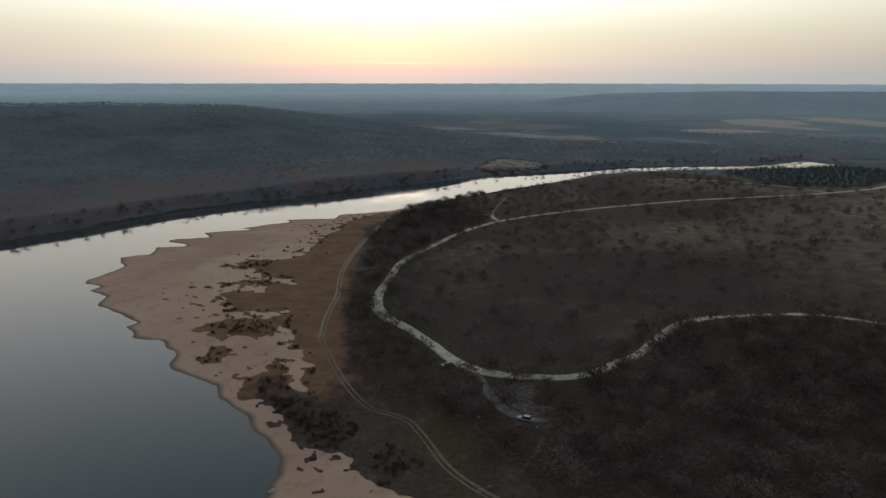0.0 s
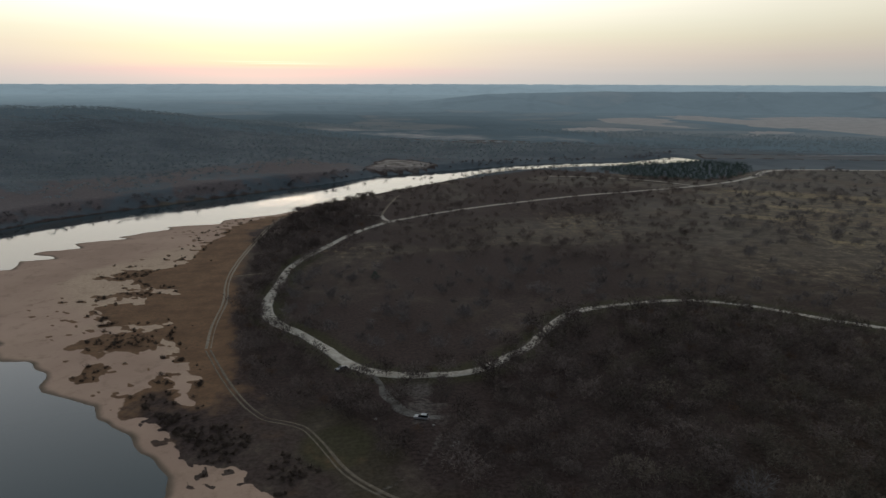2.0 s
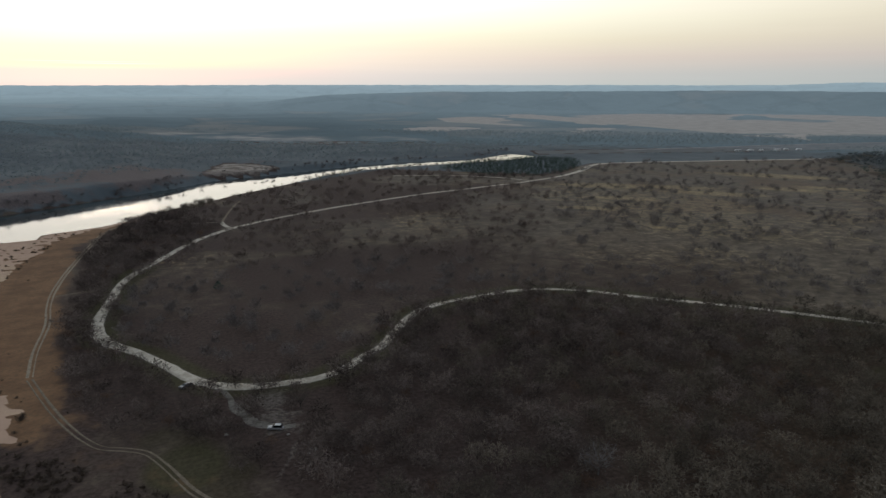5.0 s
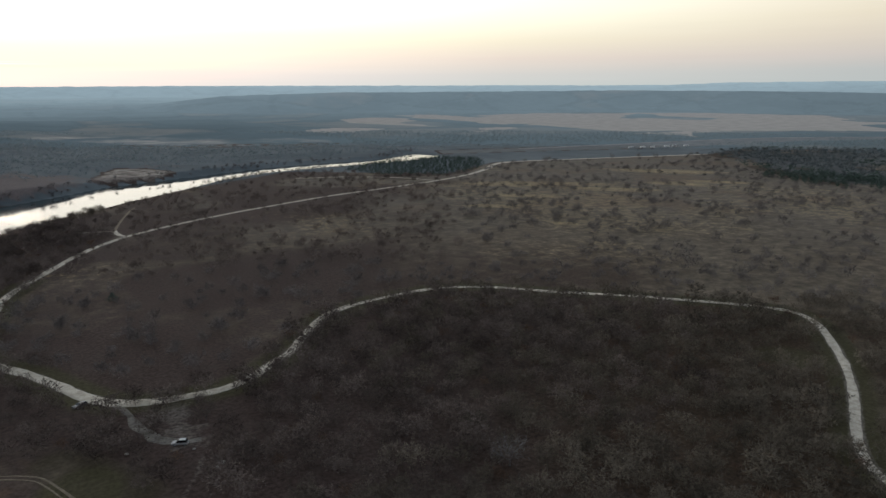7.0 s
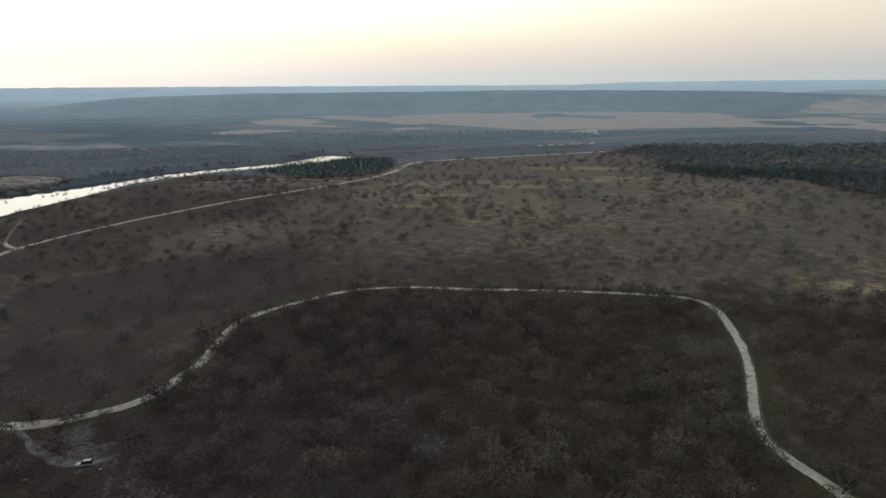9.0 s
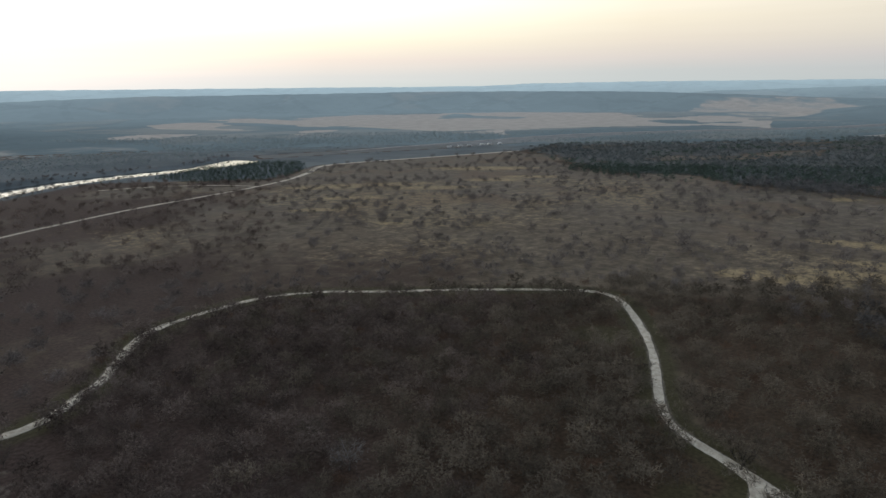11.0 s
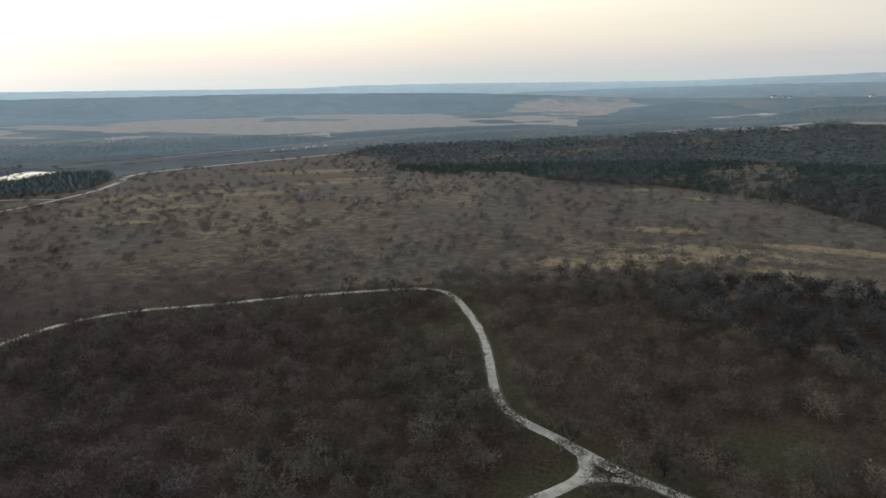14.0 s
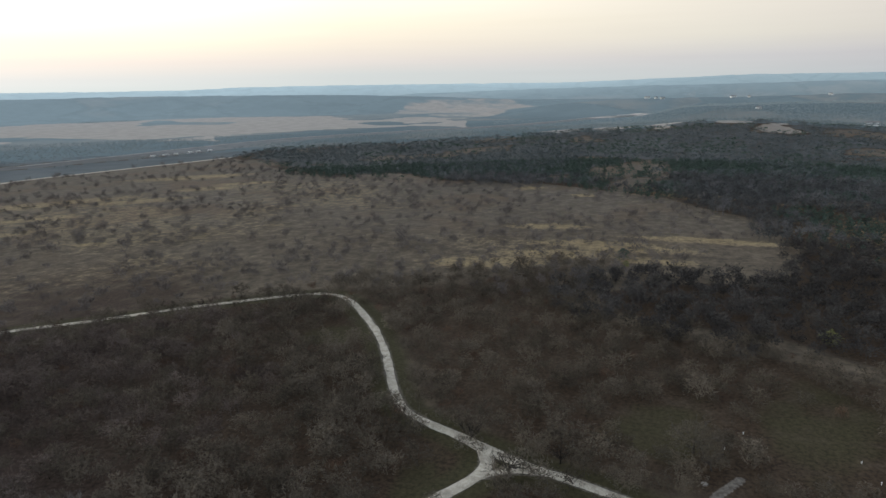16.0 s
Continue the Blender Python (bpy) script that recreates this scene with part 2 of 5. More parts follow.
LAWNS = [(1305, 290, 90, 50), (1298, 195, 80, 44), (1290, 95, 85, 56), (1262, 0, 75, 36), (1195, -76, 50, 34), (1405, -235, 40, 40)]
PONDS = [(420, 1850, 9, 80, -20)]
FIELD_PONDS = [(1852, 1948, 62, 15, -23), (1772, 2022, 36, 16, -23), (2325, 315, 62, 30, -35)]
HOUSES = [(2645, 278, 20, 9, 17, 5), (2650, 248, 60, 8, 12, 4), (2640, 225, 40, 8, 14, 4), (2660, -9, 30, 9, 18, 5), (2655, -60, 70, 8, 13, 4), (2642, -306, 10, 8, 13, 4), (1849, -65, 50, 8, 14, 4), (1372, -226, 15, 9, 22, 5)]
TAN = [(427, 599, 60, 22), (495, 510, 52, 16), (478, 567, 60, 14), (335, 489, 34, 10), (390, 522, 48, 12), (580, 505, 40, 14), (626, 490, 44, 12), (335, 396, 14, 7), (655, 590, 80, 22),
       (374, 126, 40, 14), (406, 90, 46, 14), (432, 55, 50, 12), (470, 5, 60, 10), (404, 32, 26, 9), (488, 115, 34, 12), (440, 78, 50, 12), (655, 175, 16, 12), (628, 118, 14, 10)]
CLEARING = [(8, 231), (15, 220), (17, 206), (22, 190), (30, 186), (37, 194), (33, 206), (30, 218), (38, 224), (22, 229)]
PLAIN = [(-40, 300), (-24, 400), (40, 530), (20, 580), (130, 730), (260, 820), (420, 700), (540, 780), (870, 710), (690, 430), (676, 240), (630, 60), (500, -25), (390, 20), (310, 70), (295, 190), (180, 300), (100, 290), (60, 245), (0, 250)]
THICKET_EAST = [(170, 60), (195, 90), (234, 114), (282, 156), (292, 180), (330, 125), (380, 75), (340, 58), (308, 58), (286, 30), (278, -20), (250, -60), (160, -60), (162, 20)]
GLADES = [(196, 8, 22, 16), (215, -32, 36, 16), (236, 148, 14, 14), (150, 68, 24, 7)]


EYE = 99.7
RIDGE_AZ, RIDGE_EL = [-45, 0, 8, 13, 22, 34, 43, 51, 57, 62, 66, 75, 110], [-2.2, -1.7, -1.1, -.55, -.33, -.31, -.24, -.27, -.36, -.44, -.62, -1.0, -1.2]
CREST_AZ, CREST_EL = [-45, -30, -14, -6, 11, 20, 34, 43, 48, 52, 57, 66, 74, 79, 83, 87, 90, 98, 115], [.04, .06, .12, .16, .21, .2, .18, .15, .17, .31, .36, .35, .29, .30, .41, .50, .62, .57, .5]


def height(x, y):
    """Height of the ground over the plain."""
    r = np.hypot(x, y)
    az = np.arctan2(x, y)
    z = (fbm(x, y, 60, 3, 3) - 0.5) * 0.7 * smooth(r, 60, 200)
    # wooded hill beyond the river, ridge on the other side
    deg = np.degrees(az)
    z = z + np.interp(deg, [-60, -30, -22, -16, -11, -7.5, -3, 2], [60, 53, 50, 46, 33, 19, 6, 0]) * np.exp(-((r - 1400) / 300) ** 2) * (0.9 + 0.2 * fbm(x, y, 260, 5))
    z = z + 16 * np.exp(-(((x + 700) / 320) ** 2 + ((y - 640) / 260) ** 2)) * (0.7 + 0.6 * fbm(x, y, 200, 6))
    z = z + 34 * np.exp(-(((x - 1300) / 300) ** 2 + ((y + 20) / 430) ** 2)) * (0.75 + 0.5 * fbm(x, y, 300, 7))
    z = z + 5 * np.exp(-(((x - 780) / 160) ** 2 + ((y - 120) / 260) ** 2)) * (0.6 + 0.8 * fbm(x, y, 160, 8))
    # eroded bank across the water
    over = -inside_distance(x, y, FAR_SIDE)
    z = z + ((7.5 + 3 * smooth(x, -190, -110)) * smooth(-over, -1, 16) + 8 * smooth(-over, 10, 130) * fbm(x, y, 45, 9)) * (1 - smooth(x, -60, 60))
    z = z + ((2.5 + 4.5 * (1 - smooth(x, 30, 330))) * smooth(-over, -1, 9) + 3 * smooth(-over, 10, 130) * fbm(x, y, 45, 9)) * smooth(x, -60, 60)
    flat_bar = smooth(inside_distance(x, y, WHITE_BAR), -40, 8)
    z = z * (1 - flat_bar) + 5.0 * flat_bar
    # far country: a rising plain, wooded ridges, then the last crest
    def ridge(at, front, back, angles, crest):
        top = EYE + np.tan(np.radians(np.interp(deg, angles, crest))) * at + (fbm(deg * 40, deg * 0 + at, 30, 11, 3) - 0.5) * 0.0014 * at
        return top * np.exp(-((r - at) / np.where(r < at, front, back)) ** 2)
    plain_up = 30 * smooth(r, 2700, 3350) + 24 * smooth(r, 3300, 4300)
    far = np.maximum(plain_up, ridge(3300, 260, 420, RIDGE_AZ, RIDGE_EL))
    far = np.maximum(far, ridge(1950, 230, 260, [74, 79, 82.5, 84, 87, 91, 98, 120], [-3.0, -2.9, -2.7, -2.35, -1.75, -1.6, -1.5, -1.5]))
    far = np.maximum(far, ridge(2680, 150, 300, [70, 78, 83, 91, 98, 120], [-2.0, -1.35, -1.02, -1.0, -.84, -.8]))
    far = np.maximum(far, ridge(3900, 330, 400, [58, 66, 74, 83, 98, 120], [-.9, -.38, -.2, -.08, .06, .1]))
    far = np.maximum(far, ridge(4850, 520, 900, CREST_AZ, CREST_EL))
    z = z + far * smooth(r, 1400, 1700)
    # river and ponds
    w = water_distance(x, y)
    bed = np.clip(-1.0 + w * 0.05, -3.0, 0)
    steep = smooth(-over, -4, 2)
    z = np.where(w < 0, bed, np.minimum(-1 + w * (0.045 + 0.2 * steep), 0) + z * smooth(w, 2 - 2 * steep, 26 - 20 * steep))
    return z


FAR_SIDE = FAR_BANK[3:] + [(-4000, -600), (-4000, 2400), (560, 2400), (520, 980)]


def water_distance(x, y):
    """Distance from water's edge, negative over water."""
    d = -inside_distance(x, y, RIVER)
    ripple = (fbm(x, y, 30, 21, 4) - 0.5) * 4 + (fbm(x, y, 8, 22, 2) - 0.5) * 3.5 
    d = d + ripple * smooth(-np.abs(d), -30, 0)
    for cx, cy, rx, ry, turn in PONDS:
        d = np.minimum(d, -blob(x, y, cx, cy, rx, ry, turn) * min(rx, ry))
    return d


ROADS = [(MAIN_ROAD, 4.6), (LOOP_ROAD, 3.7), (FORK_ROAD, 3.6), (SPUR_ROAD, 4.0), (SPUR_WEST, 3.5), (FIELD_ROAD, 3.6), (FORK_ARM, 3.4)]
ROAD_LINES = [(spline(p, 6.0), w) for p, w in ROADS]


def road_distance(x, y):
    d = np.full(x.shape, 1e9)
    for pts, w in ROAD_LINES:
        d = np.minimum(d, line_distance(x, y, pts) - w / 2)
    return d


def grass_clumps(x, y):
    """Dry grass and scrub that stands on the sand: above 0 there is some."""
    wx_ = x + (fbm(x, y, 14, 37, 4) - 0.5) * 9
    wy_ = y + (fbm(x, y, 14, 38, 4) - 0.5) * 9
    edge = line_distance(wx_, wy_, SAND_EDGE)
    in_sand = np.where((inside_distance(wx_, wy_, SAND) > 0) | (water_distance(x, y) < 9), edge, -edge)
    n = fbm(x, y, 24, 31, 5) - 0.5
    n = n + (fbm(x, y, 7, 33, 3) - 0.5) * 0.22
    v = n * 1.8 - smooth(in_sand, 0, 10) * 0.42 - smooth(in_sand, 8, 45) * 0.75 - 0.06
    for cx, cy, rx, ry in ((-86, 277, 13, 9), (-86, 250, 5, 8), (-105, 384, 14, 10), (-94, 343, 20, 6), (-62, 234, 4, 3)):
        v = np.maximum(v, blob(wx_, wy_, cx, cy, rx * 1.1, ry * 1.1) * 0.9 + n * 1.4 + (fbm(x, y, 5, 39, 3) - 0.5) * 1.5)
    small = fbm(x, y, 3.4, 35, 2)
    v = np.maximum(v, (small - 0.65 - 0.0065 * np.clip(in_sand - 6, 0, 80)) * 4)
    return v + 1.2 * (1 - smooth(in_sand, -4, 2.5))


# ---- materials ----
def shader(name):
    m = bpy.data.materials.new(name)
    m.use_nodes = True
    t = m.node_tree
    b = t.nodes["Principled BSDF"]
    return m, t, b


def noise_tex(t, scale, detail=4, rough=0.6, vec=None, stretch=None):
    if vec is None:
        vec = t.nodes.new("ShaderNodeNewGeometry").outputs["Position"]
    if stretch:
        mp = t.nodes.new("ShaderNodeMapping")
        mp.inputs["Scale"].default_value = stretch[:3]
        mp.inputs["Rotation"].default_value = (0, 0, radians(stretch[3]))
        t.links.new(vec, mp.inputs[0])
        vec = mp.outputs[0]
    n = t.nodes.new("ShaderNodeTexNoise")
    n.inputs["Scale"].default_value, n.inputs["Detail"].default_value, n.inputs["Roughness"].default_value = scale, detail, rough
    t.links.new(vec, n.inputs["Vector"])
    return n.outputs[0]


def attr(t, name):
    n = t.nodes.new("ShaderNodeAttribute")
    n.attribute_name = name
    return n.outputs["Fac"]


def bump(t, b, v, strength, distance):
    n = t.nodes.new("ShaderNodeBump")
    n.inputs["Strength"].default_value, n.inputs["Distance"].default_value = strength, distance
    t.links.new(v, n.inputs["Height"])
    t.links.new(n.outputs[0], b.inputs["Normal"])


def varied(name, dark, light, scale, rough=0.9, fine=None, relief=0.0, metal=0.0, tint=False):
    """A surface whose colour wanders between two values at two scales."""
    m, t, b = shader(name)
    big = noise_tex(t, scale, 5)
    small = noise_tex(t, fine or scale * 9, 3)
    f = math_node(t, "ADD", math_node(t, "MULTIPLY", big, 0.6), math_node(t, "MULTIPLY", small, 0.4))
    f = spread(t, f, 0.36, 0.64)
    if tint:
        f = math_node(t, "ADD", math_node(t, "MULTIPLY", f, 0.35), math_node(t, "MULTIPLY", attr(t, "tint"), 0.65))
    t.links.new(mix_color(t, f, dark, light), b.inputs["Base Color"])
    b.inputs["Roughness"].default_value, b.inputs["Metallic"].default_value = rough, metal
    if rough > 0.8:
        b.inputs["Specular IOR Level"].default_value = 0.1
    if relief:
        bump(t, b, small, 0.6, relief)
    return m


def ground_material():
    m, t, b = shader("land")
    pos = t.nodes.new("ShaderNodeNewGeometry").outputs["Position"]
    big = noise_tex(t, 0.012, 5, 0.6, pos)
    mid = noise_tex(t, 0.09, 5, 0.65, pos)
    fine = noise_tex(t, 0.7, 4, 0.7, pos)
    streak = noise_tex(t, 0.11, 9, 0.78, pos)
    # thin winter grass over dark soil and leaf litter
    plain = mix_color(t, spread(t, streak, 0.35, 0.68), (0.056, 0.045, 0.034), (0.152, 0.119, 0.084))
    plain = mix_color(t, math_node(t, "MULTIPLY", spread(t, mid, 0.5, 0.75), 0.6), plain, (0.040, 0.038, 0.024))
    # paler copy of the grass, milky haze put into its colour
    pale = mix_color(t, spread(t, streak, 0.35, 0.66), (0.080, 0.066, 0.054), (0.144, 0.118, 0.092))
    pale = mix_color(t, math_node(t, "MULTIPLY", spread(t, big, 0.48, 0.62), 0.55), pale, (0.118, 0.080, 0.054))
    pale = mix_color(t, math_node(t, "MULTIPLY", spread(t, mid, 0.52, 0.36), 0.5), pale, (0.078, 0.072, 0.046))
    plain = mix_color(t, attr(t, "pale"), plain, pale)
    litter = mix_color(t, spread(t, fine, 0.3, 0.7), (0.0235, 0.0168, 0.0115), (0.070, 0.047, 0.030))
    litter = mix_color(t, math_node(t, "MULTIPLY", spread(t, mid, 0.56, 0.72), 0.7), litter, (0.050, 0.030, 0.020))

    plum = mix_color(t, spread(t, fine, 0.3, 0.7), (0.0245, 0.0168, 0.0142), (0.068, 0.0465, 0.0385))
    plum = mix_color(t, math_node(t, "MULTIPLY", spread(t, mid, 0.52, 0.7), 0.55), plum, (0.056, 0.044, 0.036))
    litter = mix_color(t, attr(t, "plum"), litter, plum)

    def layer(base, name, color, width=0.25, wobble=0.8, grain=mid):
        f = math_node(t, "ADD", attr(t, name), math_node(t, "MULTIPLY", math_node(t, "SUBTRACT", grain, 0.5), wobble))
        return mix_color(t, spread(t, f, 0.5 - width, 0.5 + width), base, color)

    c = layer(plain, "wood", litter)
    tan = mix_color(t, spread(t, fine, 0.3, 0.7), (0.185, 0.138, 0.078), (0.365, 0.275, 0.153))
    speck = noise_tex(t, 0.33, 6, 0.75, pos)
    c = layer(c, "tan", tan, 0.26, 2.4, math_node(t, "ADD", math_node(t, "MULTIPLY", streak, 0.5), math_node(t, "MULTIPLY", speck, 0.5)))
    olive = mix_color(t, spread(t, fine, 0.3, 0.7), (0.032, 0.0285, 0.015), (0.060, 0.053, 0.027))
    c = layer(c, "olive", olive, 0.3, 0.5)
    brown = mix_color(t, spread(t, mid, 0.3, 0.7), (0.116, 0.065, 0.036), (0.182, 0.105, 0.057))
    brown = mix_color(t, math_node(t, "MULTIPLY", spread(t, fine, 0.45, 0.7), 0.5), brown, (0.060, 0.045, 0.030))
    c = layer(c, "brown", brown, 0.28, 1.1)
    damp = mix_color(t, spread(t, big, 0.3, 0.7), (0.298, 0.199, 0.142), (0.400, 0.275, 0.198))
    dry = mix_color(t, spread(t, fine, 0.3, 0.7), (0.350, 0.246, 0.168), (0.465, 0.340, 0.235))
    sand = mix_color(t, spread(t, attr(t, "dry"), 0.2, 0.8), damp, dry)
    sand = mix_color(t, math_node(t, "MULTIPLY", spread(t, streak, 0.50, 0.66), 0.5), sand, (0.20, 0.135, 0.092))
    wet = mix_color(t, spread(t, mid, 0.3, 0.7), (0.10, 0.078, 0.055), (0.14, 0.105, 0.075))
    sand = mix_color(t, attr(t, "wet"), sand, wet)
    c = layer(c, "sand", sand, 0.10, 0.55, math_node(t, "ADD", math_node(t, "MULTIPLY", mid, 0.5), math_node(t, "MULTIPLY", fine, 0.5)))
    field = mix_color(t, spread(t, big, 0.3, 0.7), (0.19, 0.165, 0.14), (0.28, 0.245, 0.21))
    field = mix_color(t, math_node(t, "MULTIPLY", spread(t, streak, 0.45, 0.7), 0.6), field, (0.32, 0.285, 0.24))
    c = layer(c, "field", field, 0.12, 0.3)
    bed = mix_color(t, spread(t, mid, 0.3, 0.7), (0.084, 0.087, 0.086), (0.122, 0.123, 0.120))
    c = layer(c, "bed", bed, 0.12, 0.3)
    bar = mix_color(t, spread(t, mid, 0.3, 0.7), (0.24, 0.21, 0.18), (0.38, 0.34, 0.29))
    c = layer(c, "bar", bar, 0.12, 0.35)
    # blue haze of the middle distance, painted into the ground colour
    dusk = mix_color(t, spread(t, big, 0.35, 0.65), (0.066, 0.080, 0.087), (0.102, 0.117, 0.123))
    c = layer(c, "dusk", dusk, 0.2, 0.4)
    scarp = mix_color(t, spread(t, fine, 0.3, 0.7), (0.082, 0.070, 0.068), (0.135, 0.110, 0.103))
    c = layer(c, "scarp", scarp, 0.2, 1.0)
    gravel = mix_color(t, spread(t, fine, 0.3, 0.7), (0.085, 0.072, 0.060), (0.19, 0.165, 0.14))
    c = layer(c, "gravel", gravel, 0.2, 1.0, math_node(t, "ADD", math_node(t, "MULTIPLY", mid, 0.6), math_node(t, "MULTIPLY", fine, 0.4)))
    t.links.new(c, b.inputs["Base Color"])
    b.inputs["Roughness"].default_value = 0.95
    b.inputs["Specular IOR Level"].default_value = 0.08
    bump(t, b, math_node(t, "ADD", math_node(t, "MULTIPLY", mid, 0.8), fine), 0.4, 0.3)
    return m


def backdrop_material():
    """Far country with evening haze painted into its colour and glow."""
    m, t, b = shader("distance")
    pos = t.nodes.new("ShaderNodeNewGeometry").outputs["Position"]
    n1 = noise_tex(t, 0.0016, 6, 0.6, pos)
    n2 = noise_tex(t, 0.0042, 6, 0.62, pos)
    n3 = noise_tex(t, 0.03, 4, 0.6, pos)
    f = attr(t, "haze_paint")
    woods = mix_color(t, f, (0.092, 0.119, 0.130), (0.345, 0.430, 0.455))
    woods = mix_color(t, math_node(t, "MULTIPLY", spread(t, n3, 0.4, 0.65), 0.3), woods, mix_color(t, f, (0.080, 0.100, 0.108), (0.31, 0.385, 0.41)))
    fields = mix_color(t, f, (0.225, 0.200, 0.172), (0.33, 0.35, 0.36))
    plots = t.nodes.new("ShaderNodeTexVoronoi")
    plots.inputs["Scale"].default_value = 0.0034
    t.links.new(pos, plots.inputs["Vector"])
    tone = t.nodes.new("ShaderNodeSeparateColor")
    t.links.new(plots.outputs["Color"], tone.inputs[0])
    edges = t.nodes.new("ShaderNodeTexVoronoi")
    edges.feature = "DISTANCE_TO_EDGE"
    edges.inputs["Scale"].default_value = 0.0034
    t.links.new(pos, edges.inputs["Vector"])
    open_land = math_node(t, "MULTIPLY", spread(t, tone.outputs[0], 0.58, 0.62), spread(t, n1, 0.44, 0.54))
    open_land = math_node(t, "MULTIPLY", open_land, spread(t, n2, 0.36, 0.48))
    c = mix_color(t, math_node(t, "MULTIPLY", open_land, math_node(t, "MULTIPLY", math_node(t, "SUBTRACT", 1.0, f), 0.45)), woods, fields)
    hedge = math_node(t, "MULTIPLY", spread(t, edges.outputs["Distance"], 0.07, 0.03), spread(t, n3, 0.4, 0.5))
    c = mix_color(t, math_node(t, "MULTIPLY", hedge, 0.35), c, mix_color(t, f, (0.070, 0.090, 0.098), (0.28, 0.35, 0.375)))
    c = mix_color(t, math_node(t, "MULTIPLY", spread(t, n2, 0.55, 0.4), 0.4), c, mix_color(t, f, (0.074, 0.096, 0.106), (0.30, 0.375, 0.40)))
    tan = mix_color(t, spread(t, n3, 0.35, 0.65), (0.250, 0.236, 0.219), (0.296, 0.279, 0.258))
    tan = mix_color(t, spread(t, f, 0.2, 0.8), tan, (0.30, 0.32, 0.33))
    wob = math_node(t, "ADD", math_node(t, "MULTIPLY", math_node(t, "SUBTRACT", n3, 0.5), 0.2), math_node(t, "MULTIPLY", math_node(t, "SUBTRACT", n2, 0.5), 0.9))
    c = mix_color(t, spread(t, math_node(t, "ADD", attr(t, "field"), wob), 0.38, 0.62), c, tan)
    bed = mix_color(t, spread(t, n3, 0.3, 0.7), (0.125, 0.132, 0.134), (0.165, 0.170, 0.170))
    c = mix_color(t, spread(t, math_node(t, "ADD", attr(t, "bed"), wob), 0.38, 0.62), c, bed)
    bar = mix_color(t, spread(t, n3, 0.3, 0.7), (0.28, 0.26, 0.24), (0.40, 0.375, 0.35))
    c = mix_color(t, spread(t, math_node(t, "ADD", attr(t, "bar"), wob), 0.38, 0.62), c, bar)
    # slight emission on top, stronger where more haze is painted
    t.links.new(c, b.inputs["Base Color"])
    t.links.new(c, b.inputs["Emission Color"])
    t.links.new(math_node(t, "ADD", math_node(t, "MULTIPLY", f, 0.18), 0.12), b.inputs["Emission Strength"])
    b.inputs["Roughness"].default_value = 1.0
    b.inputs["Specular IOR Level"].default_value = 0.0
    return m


def water_material():
    m, t, b = shader("water")
    pos = t.nodes.new("ShaderNodeNewGeometry").outputs["Position"]
    patches = noise_tex(t, 0.01, 3, 0.5, pos)
    t.links.new(mix_color(t, patches, (0.022, 0.032, 0.033), (0.034, 0.046, 0.047)), b.inputs["Base Color"])
    t.links.new(math_node(t, "ADD", math_node(t, "MULTIPLY", spread(t, patches, 0.4, 0.7), 0.07), 0.04), b.inputs["Roughness"])
    b.inputs["IOR"].default_value = 1.33
    wave = noise_tex(t, 0.9, 3, 0.6, pos, (1, 0.45, 1, 20))
    bump(t, b, wave, 0.12, 0.08)
    return m


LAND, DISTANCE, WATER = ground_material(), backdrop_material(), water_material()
GRAVEL = varied("pale limestone gravel", (0.29, 0.255, 0.205), (0.52, 0.462, 0.375), 0.35, 0.95, 2.5, 0.03)
RUT = varied("worn sandy rut", (0.105, 0.084, 0.060), (0.185, 0.150, 0.108), 0.5, 0.95, 3.0, 0.03)
LOT_GRAVEL = varied("thin grey gravel over dirt", (0.065, 0.057, 0.048), (0.175, 0.157, 0.134), 0.25, 0.95, 1.6, 0.03)
# far sand, haze greyed into its colour
PALE_SAND = varied("hazed pale sand", (0.17, 0.168, 0.165), (0.27, 0.262, 0.252), 0.05, 0.95, 0.6)
BARK = varied("grey bark", (0.050, 0.044, 0.040), (0.105, 0.094, 0.086), 1.2, 0.92)
TWIG = varied("bare twigs", (0.042, 0.0345, 0.0258), (0.172, 0.146, 0.113), 0.8, 0.92, tint=True)
PALE_TWIG = varied("pale bleached twigs", (0.11, 0.105, 0.10), (0.19, 0.18, 0.17), 0.8, 0.92)
CEDAR = varied("cedar foliage", (0.034, 0.053, 0.044), (0.078, 0.109, 0.089), 0.6, 0.85, tint=True)
SCRUB = varied("dry scrub", (0.044, 0.034, 0.027), (0.105, 0.080, 0.060), 0.5, 0.92, tint=True)
BANK_TWIG = varied("grey-brown bank brush", (0.074, 0.068, 0.067), (0.142, 0.126, 0.119), 0.05, 0.95, tint=True)


def hazed_wood():
    """Far woods, part of the distance, blue haze painted into colour and glow."""
    m, t, b = shader("haze-painted winter woodland")
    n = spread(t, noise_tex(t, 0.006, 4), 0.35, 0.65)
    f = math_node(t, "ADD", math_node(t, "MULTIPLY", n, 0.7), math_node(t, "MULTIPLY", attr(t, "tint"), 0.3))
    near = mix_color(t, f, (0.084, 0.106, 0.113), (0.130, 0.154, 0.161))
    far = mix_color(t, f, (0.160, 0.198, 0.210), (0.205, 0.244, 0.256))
    c = mix_color(t, attr(t, "haze_paint"), near, far)
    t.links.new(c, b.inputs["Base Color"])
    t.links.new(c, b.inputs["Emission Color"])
    t.links.new(math_node(t, "ADD", math_node(t, "MULTIPLY", attr(t, "haze_paint"), 0.08), 0.20), b.inputs["Emission Strength"])
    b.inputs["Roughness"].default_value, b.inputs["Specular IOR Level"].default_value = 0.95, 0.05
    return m


